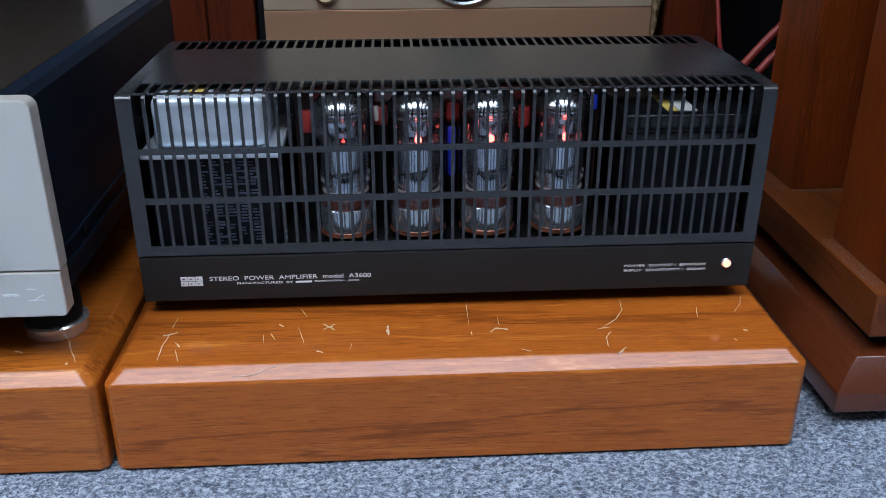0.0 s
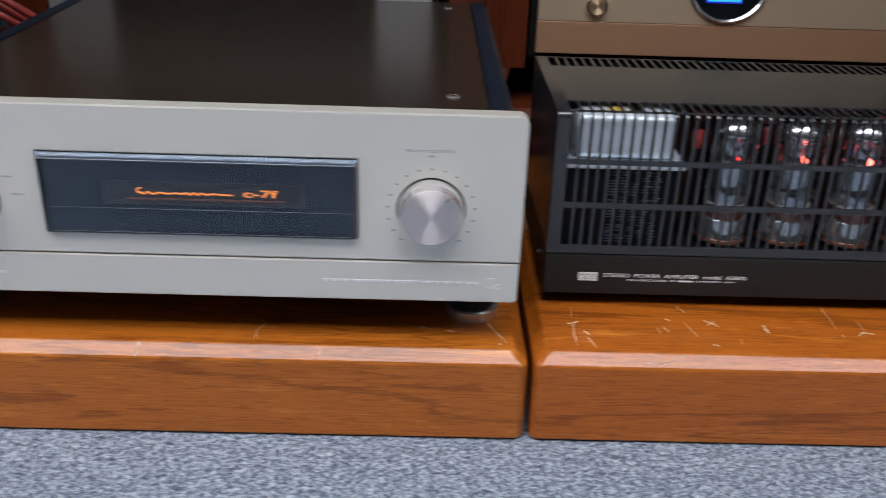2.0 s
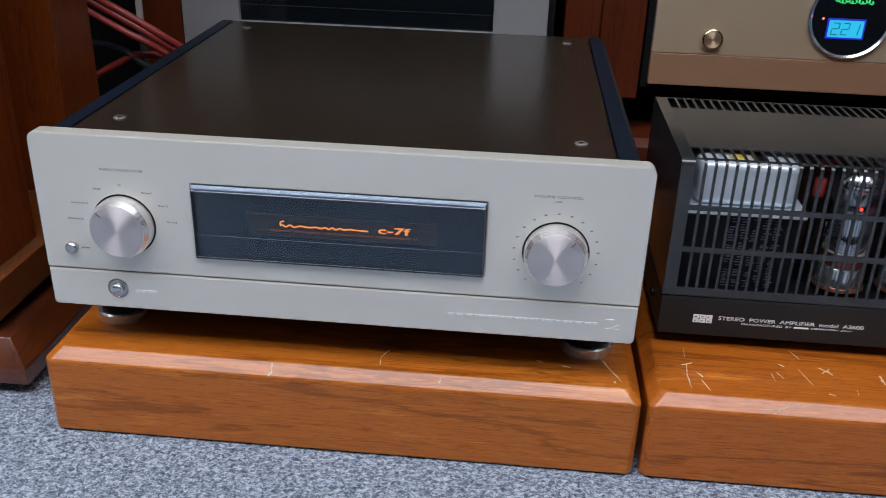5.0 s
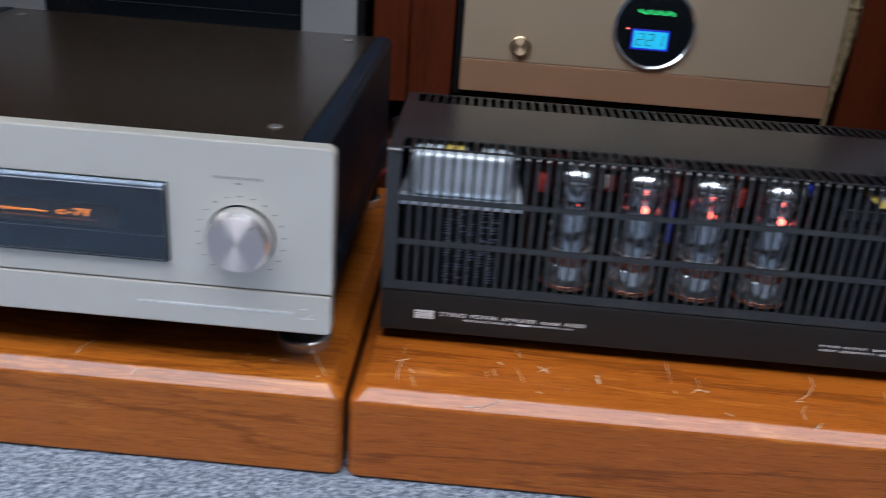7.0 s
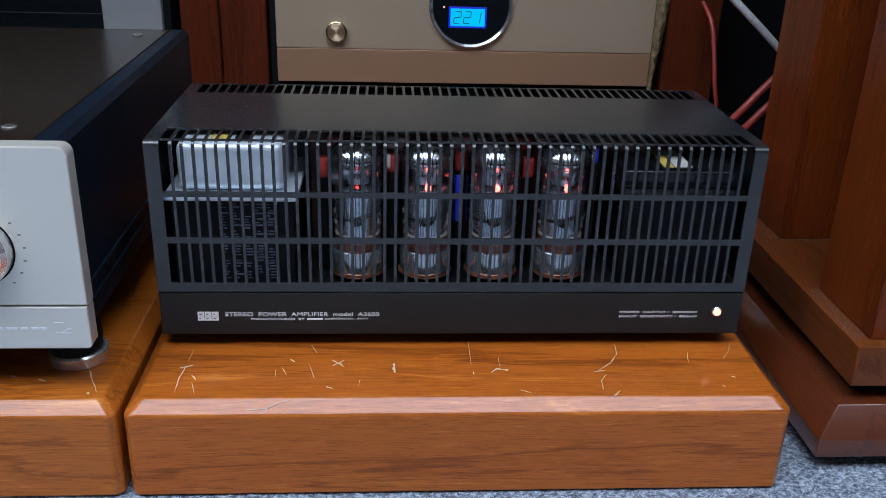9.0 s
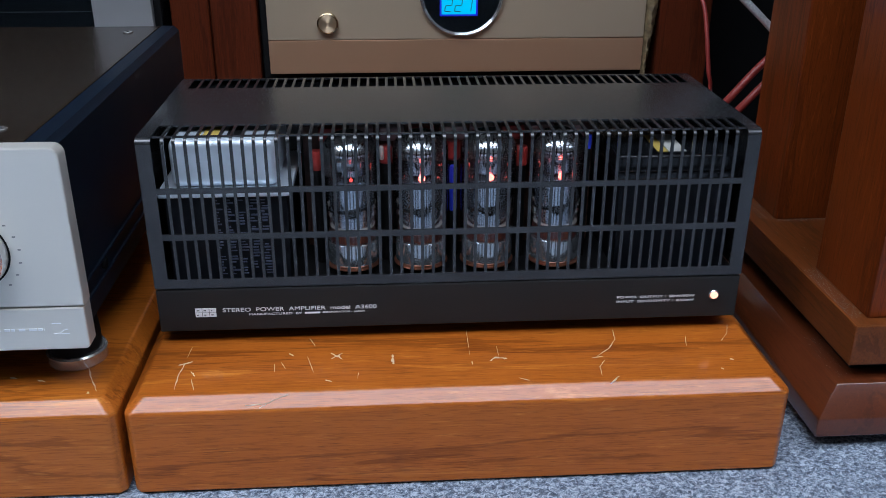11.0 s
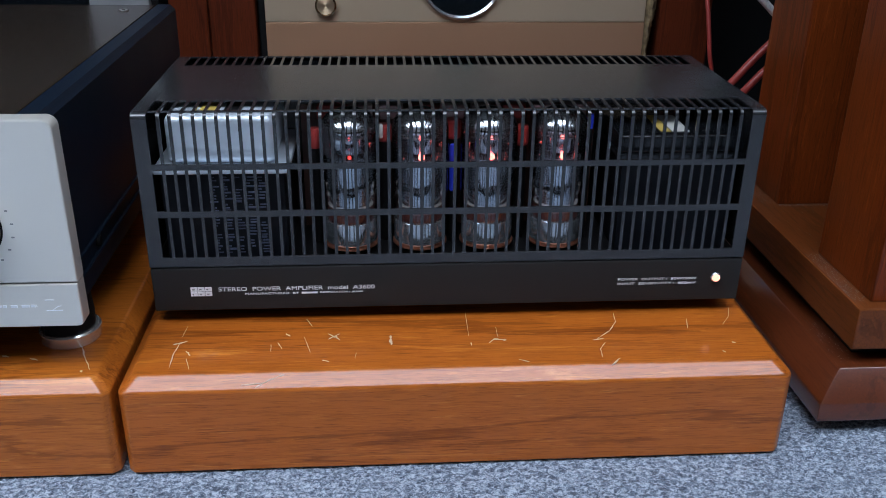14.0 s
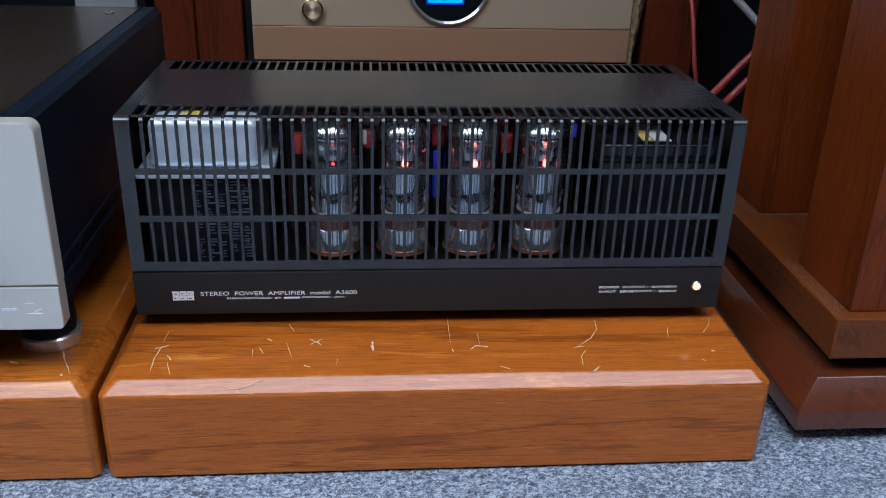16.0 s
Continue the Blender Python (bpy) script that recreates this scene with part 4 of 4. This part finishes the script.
def seat(ob):
    base = SEAT @ ob.matrix_basis.translation
    for child in ob.children_recursive:
        child.data.transform(Matrix.Translation(-base) @ SEAT)
        child.matrix_parent_inverse = Matrix()
    ob.matrix_basis = Matrix.Translation(base)
    return ob


for x0, x1 in ((-0.829, -0.2340), (-0.2300, 0.368)):
    rear = plinth(x0, x1, RY - 0.016, RY + 0.42, 0.144, 0.010, RACK_FLOOR + 0.006, RACK_WOOD, "rear_plinth", "dark red-brown wooden plinth under the rear rack")
    rear.children[-1].data.transform(Matrix.Translation((0, 0, RACK_FLOOR)))
    seat(rear)
rack = thing("equipment_rack", (-0.22, RY + 0.2, 0.144), "dark reddish wooden equipment rack with upright boards on spikes", "rack")
for x0, x1, dy in ((-0.280, -0.2352, 0.0), (-0.2350, -0.180, 0.004), (0.303, 0.368, 0.0), (-0.829, -0.771, 0.0)):
    part("upright", boxed(x0, RY + dy, 0.192, x1, RY + 0.35, 1.1, bevel=0.002), RACK_WOOD, rack)
part("shelf", boxed(-0.771, RY + 0.045, 0.192, 0.303, RY + 0.40, 0.2060, bevel=0.002), DEEP, rack, "black lower shelf")
part("back_panel", boxed(-0.829, RY + 0.40, 0.192, 0.368, RY + 0.42, 1.1), DEEP, rack)
# Black block stands in for the shade between rear plinths and rack
part("foot_board", boxed(-0.80, RY + 0.10, 0.144, 0.34, RY + 0.38, 0.192), DEEP, rack)
for fx in (-0.8, -0.2085, 0.335):
    cup = part("spike_cup", lathe(bmesh.new(), [(0.0040, 0.1640), (0.0055, 0.1700), (0.0105, 0.1860), (0.0115, 0.1921)], fx, RY + 0.014, 24), COPPER, rack, "copper-coloured spike cup")
    part("spike", lathe(bmesh.new(), [(0.0075, 0.1440), (0.0075, 0.1452), (0.0034, 0.1456), (0.0044, 0.1490), (0.0044, 0.1635), (0.0036, 0.1645)], fx, RY + 0.014, 20), BRASS, cup, "brass spike on a small disc")
# Plain black panels close the gaps on both sides of the rack
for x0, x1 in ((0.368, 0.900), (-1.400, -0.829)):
    part("side_curtain", boxed(x0, RY + 0.10, RACK_FLOOR, x1, RY + 0.12, 1.1), DEEP, rack, "plain black panel beside the rack")
part("top_board", boxed(-0.829, RY, 0.62, 0.368, RY + 0.40, 0.645, bevel=0.002), RACK_WOOD, rack)
seat(rack)

gold = thing("gold_power_amplifier", (0.058, RY + 0.2, 0.2062), "champagne-gold power amplifier with round black window in the rack", "amplifier")
part("case", boxed(-0.178, RY + 0.010, 0.2062, 0.292, RY + 0.36, 0.440, bevel=0.002), DEEP, gold)
part("upper_panel", boxed(-0.169, RY, 0.2545, 0.2860, RY + 0.012, 0.430, bevel=0.001), GOLD, gold, "pale champagne-gold panel")
part("lower_panel", boxed(-0.169, RY, 0.2140, 0.2860, RY + 0.012, 0.2540, bevel=0.001), GOLD_LOW, gold, "deeper gold lower strip")
gk = part("knob", lathe(bmesh.new(), [(0.0125, -0.001), (0.0125, 0.006), (0.0112, 0.007), (0.0108, 0.0062)], -0.0975, RY, 36, "Y", 0.2745), BRASS, gold)
part("knob_face", lathe(bmesh.new(), [(0.0106, 0.0058), (0.0104, 0.0066)], -0.0975, RY, 36, "Y", 0.2745), SPUN_GOLD, gk)
meter = part("meter_ring", lathe(bmesh.new(), [(0.0500, -0.001), (0.0500, 0.004), (0.0480, 0.006), (0.0455, 0.004), (0.0455, 0.001)], 0.0620, RY, 64, "Y", 0.3080), CHROME, gold, "bright chrome ring")
part("meter_face", lathe(bmesh.new(), [(0.0456, 0.0), (0.0456, 0.0022)], 0.0620, RY, 64, "Y", 0.3080), INK_BLACK, meter, "black meter window")
part("screen", boxed(0.0380, RY - 0.0030, 0.2840, 0.0790, RY - 0.0020, 0.3045), CYAN_GLOW, meter, "glowing cyan number screen")
# Glowing plate imitates the blue halo of light round the screen
part("backlight_edge", boxed(0.0358, RY - 0.0026, 0.2818, 0.0812, RY - 0.0016, 0.3067, bevel=0.0004), BLUE_GLOW, meter, "deep blue glowing plate imitating the screen's halo")
for k, lit in enumerate(("abged", "abged", "bc")):
    digit_bm = bmesh.new()
    for seg, (u0, v0, u1, v1) in (("a", (0, 2, 1, 2)), ("g", (0, 1, 1, 1)), ("d", (0, 0, 1, 0)), ("b", (1, 1, 1, 2)), ("c", (1, 0, 1, 1)), ("e", (0, 0, 0, 1))):
        if seg in lit:
            box(digit_bm, 0.0425 + k * 0.0118 + u0 * 0.0075 - 0.0005 + 0.0008 * (v0 == v1), RY - 0.0034, 0.2875 + v0 * 0.0068 - 0.0005 + 0.0008 * (u0 == u1), 0.0425 + k * 0.0118 + u1 * 0.0075 + 0.0005 - 0.0008 * (v0 == v1), RY - 0.0029, 0.2875 + v1 * 0.0068 + 0.0005 - 0.0008 * (u0 == u1))
    for v in digit_bm.verts:
        v.co.x += 0.15 * (v.co.z - 0.294)
    part("digit", digit_bm, DIGIT, meter, smooth=False)
sign = [(0.040 + 0.045 * k / 80 - 0.0016 * math.sin(k * 0.9), RY - 0.0032, 0.3275 + 0.0020 * math.sin(k * 0.9 + 1.2) + 0.0012 * math.sin(k * 0.31)) for k in range(81)]
part("script_emblem", sweep(bmesh.new(), sign, 0.0006, 5), GREEN_GLOW, meter, "glowing green script emblem")
part("red_lamp", lathe(bmesh.new(), [(0.0010, 0.002), (0.0010, 0.0032)], 0.030, RY, 10, "Y", 0.3060), RED_GLOW, meter)

seat(gold)

silver = thing("silver_player", (-0.53, RY + 0.2, 0.2062), "silver-framed component with a wide black glass window in the rack", "audio component")
SILVER = surface("satin_grey_aluminium", (0.50, 0.51, 0.52), 0.38, 0.6, 0.04, 1500, 6, 0.03, 0.0002, stretch=(0.03, 1, 1))
part("case", boxed(-0.770, RY + 0.010, 0.2062, -0.292, RY + 0.36, 0.440, bevel=0.002), DEEP, silver)
part("front_frame", frame_plate(-0.770, 0.207, -0.3010, 0.430, -0.6950, 0.268, -0.3690, 0.420, RY, RY + 0.014, 0.001), SILVER, silver)
part("window", boxed(-0.6955, RY + 0.008, 0.2675, -0.3685, RY + 0.012, 0.4205), INK_BLACK, silver, "black glass window")
part("window_line", boxed(-0.6950, RY + 0.0074, 0.2880, -0.3690, RY + 0.0084, 0.2888), BLACK_CABLE, silver)
seat(silver)
tape = bmesh.new()
rng = random.Random(4)
grid = []
for k in range(60):
    z = 0.2065 + k * 0.0040
    wide = 0.004 + 0.014 * min(1, max(0, (z - 0.20) / 0.12))
    grid.append([tape.verts.new((0.2862 + wide * u + rng.uniform(-0.0008, 0.0008) * (u > 0), RY + 0.004 - 0.007 * math.sin(3.1 * u) - rng.uniform(0, 0.0025), z)) for u in (0, 0.25, 0.5, 0.75, 1)])
    grid[-1].append(tape.verts.new((0.2862 + wide * 0.5, RY + 0.0085, z)))
for a, b in zip(grid, grid[1:]):
    for k in range(6):
        m = (k + 1) % 6
        tape.faces.new((a[k], a[m], b[m], b[k]))
tape.faces.new(grid[0]), tape.faces.new(grid[-1])
bmesh.ops.recalc_face_normals(tape, faces=tape.faces[:])
tape.transform(SEAT)
tagged(new("packing_tape", mesh_of("packing_tape", tape, TAPE, True)), "torn crumpled brown tape along the gold amplifier's side", "tape")


# ---- loudspeakers ----
def loudspeaker(mirror):
    """A tall veneered loudspeaker on a block and a cut-edged plinth with spikes."""
    word = "tall red-brown veneered loudspeaker on a stepped wooden base"
    m = (lambda a, b: (a, b)) if not mirror else (lambda a, b: (-0.450 - b, -0.450 - a))
    back = 0.021 if mirror else 0.0
    def slab(x0, y0, z0, x1, y1, z1, bevel=0.0015):
        a, b = m(x0, x1)
        return boxed(a, y0 + back, z0, b, y1 + back, z1, bevel=bevel)
    x = m(0.6, 0.6)[0]
    sp = thing("loudspeaker", (x, 0.8, 0), word, "loudspeaker", "pair of loudspeakers")
    a, b = m(0.324, 0.900)
    bm = bmesh.new()
    cut, front = 0.0175, 0.569 + back
    rings = [((a, b, front), 0.022), ((a, b, front), 0.039), ((a + cut, b - cut, front + cut - 0.004), 0.064)]
    vs = [[bm.verts.new(p) for p in ((l, f, z), (r, f, z), (r, 1.10, z), (l, 1.10, z))] for (l, r, f), z in rings]
    bm.faces.new(vs[0]), bm.faces.new(vs[2])
    for p, q in zip(vs, vs[1:]):
        for k in range(4):
            n = (k + 1) % 4
            bm.faces.new((p[k], p[n], q[n], q[k]))
    bmesh.ops.recalc_face_normals(bm, faces=bm.faces[:])
    bmesh.ops.bevel(bm, geom=bm.edges[:], offset=0.0012, segments=2, affect="EDGES", profile=0.5)
    part("base_plinth", bm, WALNUT_BASE, sp)
    part("gap_board", slab(0.362, 0.605, 0.064, 0.860, 1.07, 0.079), DEEP, sp)
    part("base_block", slab(0.3490, 0.585, 0.079, 0.880, 1.075, 0.1155), WALNUT_BLOCK, sp)
    part("front_cabinet", slab(0.3635, 0.597, 0.1155, 0.860, 0.692, 1.65), WALNUT, sp)
    part("rear_cabinet", slab(0.3750, 0.808, 0.1155, 0.860, 0.892, 1.65), WALNUT, sp)
    part("inner_wall", slab(0.520, 0.692, 0.1155, 0.560, 0.808, 1.65), WALNUT, sp)
    for k, (x0, y0, x1, y1, count) in enumerate(((0.376, 0.8035, 0.519, 0.8078, 500), (0.3510, 0.599, 0.3632, 0.691, 320), (0.3600, 0.810, 0.3746, 0.890, 260), (0.352, 0.700, 0.500, 0.800, 90), (0.345, 0.592, 0.361, 0.660, 90))):
        x0, x1 = m(x0, x1)
        dust(sp, x0, x1, y0 + back, y1 + back, 0.0642 if k == 4 else 0.1157, count, 20 + k, "pale dust along the joint")
    for fx in (0.345, 0.870):
        for fy in (0.595, 1.07):
            cx = m(fx, fx)[0]
            part("spike", lathe(bmesh.new(), [(0.002, 0.0), (0.009, 0.016), (0.009, 0.024)], cx, fy + back, 16), BRASS, sp)
    return sp


loudspeaker(False)
loudspeaker(True)


# ---- cables ----
def cable(name, points, radius, material, label):
    return tagged(new(name, mesh_of(name, sweep(bmesh.new(), smooth_path(points), radius), material, 60)), label, "cable", "loose cables")


REDS = "red speaker cable hanging behind the preamplifier"
for dx, dz in ((0.0, 0.0), (-0.001, -0.0085), (-0.002, -0.0225)):
    cable("red_cable", [(-1.02, 1.008, 0.377 + dz), (-0.935, 1.008, 0.340 + dz), (-0.866 + dx, 1.008, 0.302 + dz), (-0.8235 + dx, 1.008, 0.280 + dz), (-0.7785 + 6 * dx, 1.021, 0.2485 + dz * 0.6), (-0.730, 1.075, 0.190 + dz), (-0.720, 1.100, 0.10), (-0.720, 1.105, 0.0)], 0.0045, RED_CABLE, REDS)
cable("red_cable", [(-0.97, 1.045, 0.130), (-0.918, 1.033, 0.177), (-0.882, 1.033, 0.197), (-0.856, 1.033, 0.211), (-0.824, 1.033, 0.225), (-0.790, 1.06, 0.205), (-0.780, 1.10, 0.10), (-0.780, 1.105, 0.0)], 0.0045, RED_CABLE, REDS)
cable("black_cable", [(-0.99, 1.033, 0.206), (-0.918, 1.033, 0.2345), (-0.880, 1.033, 0.2365), (-0.852, 1.033, 0.232), (-0.828, 1.033, 0.2185), (-0.796, 1.05, 0.18), (-0.786, 1.09, 0.08), (-0.786, 1.10, 0.0)], 0.0053, BLACK_CABLE, "blue-black cable hanging behind the preamplifier")
pole = thing("thin_pole", (-0.8455, 1.0975, 0.0), "thin upright pole, cream above and grey-blue below", "pole")
part("lower_length", boxed(-0.8497, 1.095, 0.0, -0.8412, 1.100, 0.2435, bevel=0.001), BLACK_CABLE, pole)
part("upper_length", boxed(-0.8497, 1.095, 0.2435, -0.8412, 1.100, 0.55, bevel=0.001), MICA, pole)
cable("red_cable", [(-0.41, 1.105, 0.020), (-0.30, 1.10, 0.062), (-0.247, 1.095, 0.088), (-0.222, 1.090, 0.083), (-0.197, 1.090, 0.078), (-0.10, 1.10, 0.020)], 0.0045, RED_CABLE, "red cable lying between the front and rear plinths")
plug = bmesh.new()
box(plug, -0.248, 1.060, 0.134, -0.214, 1.088, 0.168, bevel=0.010, segments=4)
sweep(plug, smooth_path([(-0.231, 1.074, 0.140), (-0.231, 1.085, 0.10), (-0.230, 1.095, 0.05), (-0.230, 1.10, 0.0)]), 0.0033, 8)
tagged(new("black_plug", mesh_of("black_plug", plug, DEEP, 30)), "black rubber plug on its lead between the plinths", "plug")
REDR = "red speaker cable hanging beside the rack"
cable("red_cable", [(0.548, 0.995, 0.320), (0.483, 0.995, 0.293), (0.421, 0.995, 0.236), (0.3795, 0.995, 0.1875), (0.3445, 1.033, 0.125), (0.336, 1.10, 0.04), (0.336, 1.105, 0.0)], 0.0046, RED_CABLE, REDR)
cable("red_cable", [(0.548, 0.995, 0.288), (0.483, 0.995, 0.260), (0.427, 0.995, 0.212), (0.3965, 0.995, 0.178), (0.362, 1.033, 0.115), (0.354, 1.10, 0.04), (0.354, 1.105, 0.0)], 0.0046, RED_CABLE, REDR)
cable("red_cable", [(0.380, 1.148, 0.302), (0.387, 1.120, 0.274), (0.392, 1.095, 0.204), (0.398, 1.095, 0.166), (0.402, 1.095, 0.0)], 0.0028, RED_CABLE, "thin red cable hanging along the rack upright")
cable("braided_cable", [(0.2915, 1.021, 0.390), (0.3645, 0.995, 0.324), (0.4205, 0.995, 0.275), (0.481, 0.995, 0.2175), (0.515, 1.01, 0.11), (0.515, 1.02, 0.0)], 0.0042, BRAID, "silver-white braided cable beside the loudspeaker")
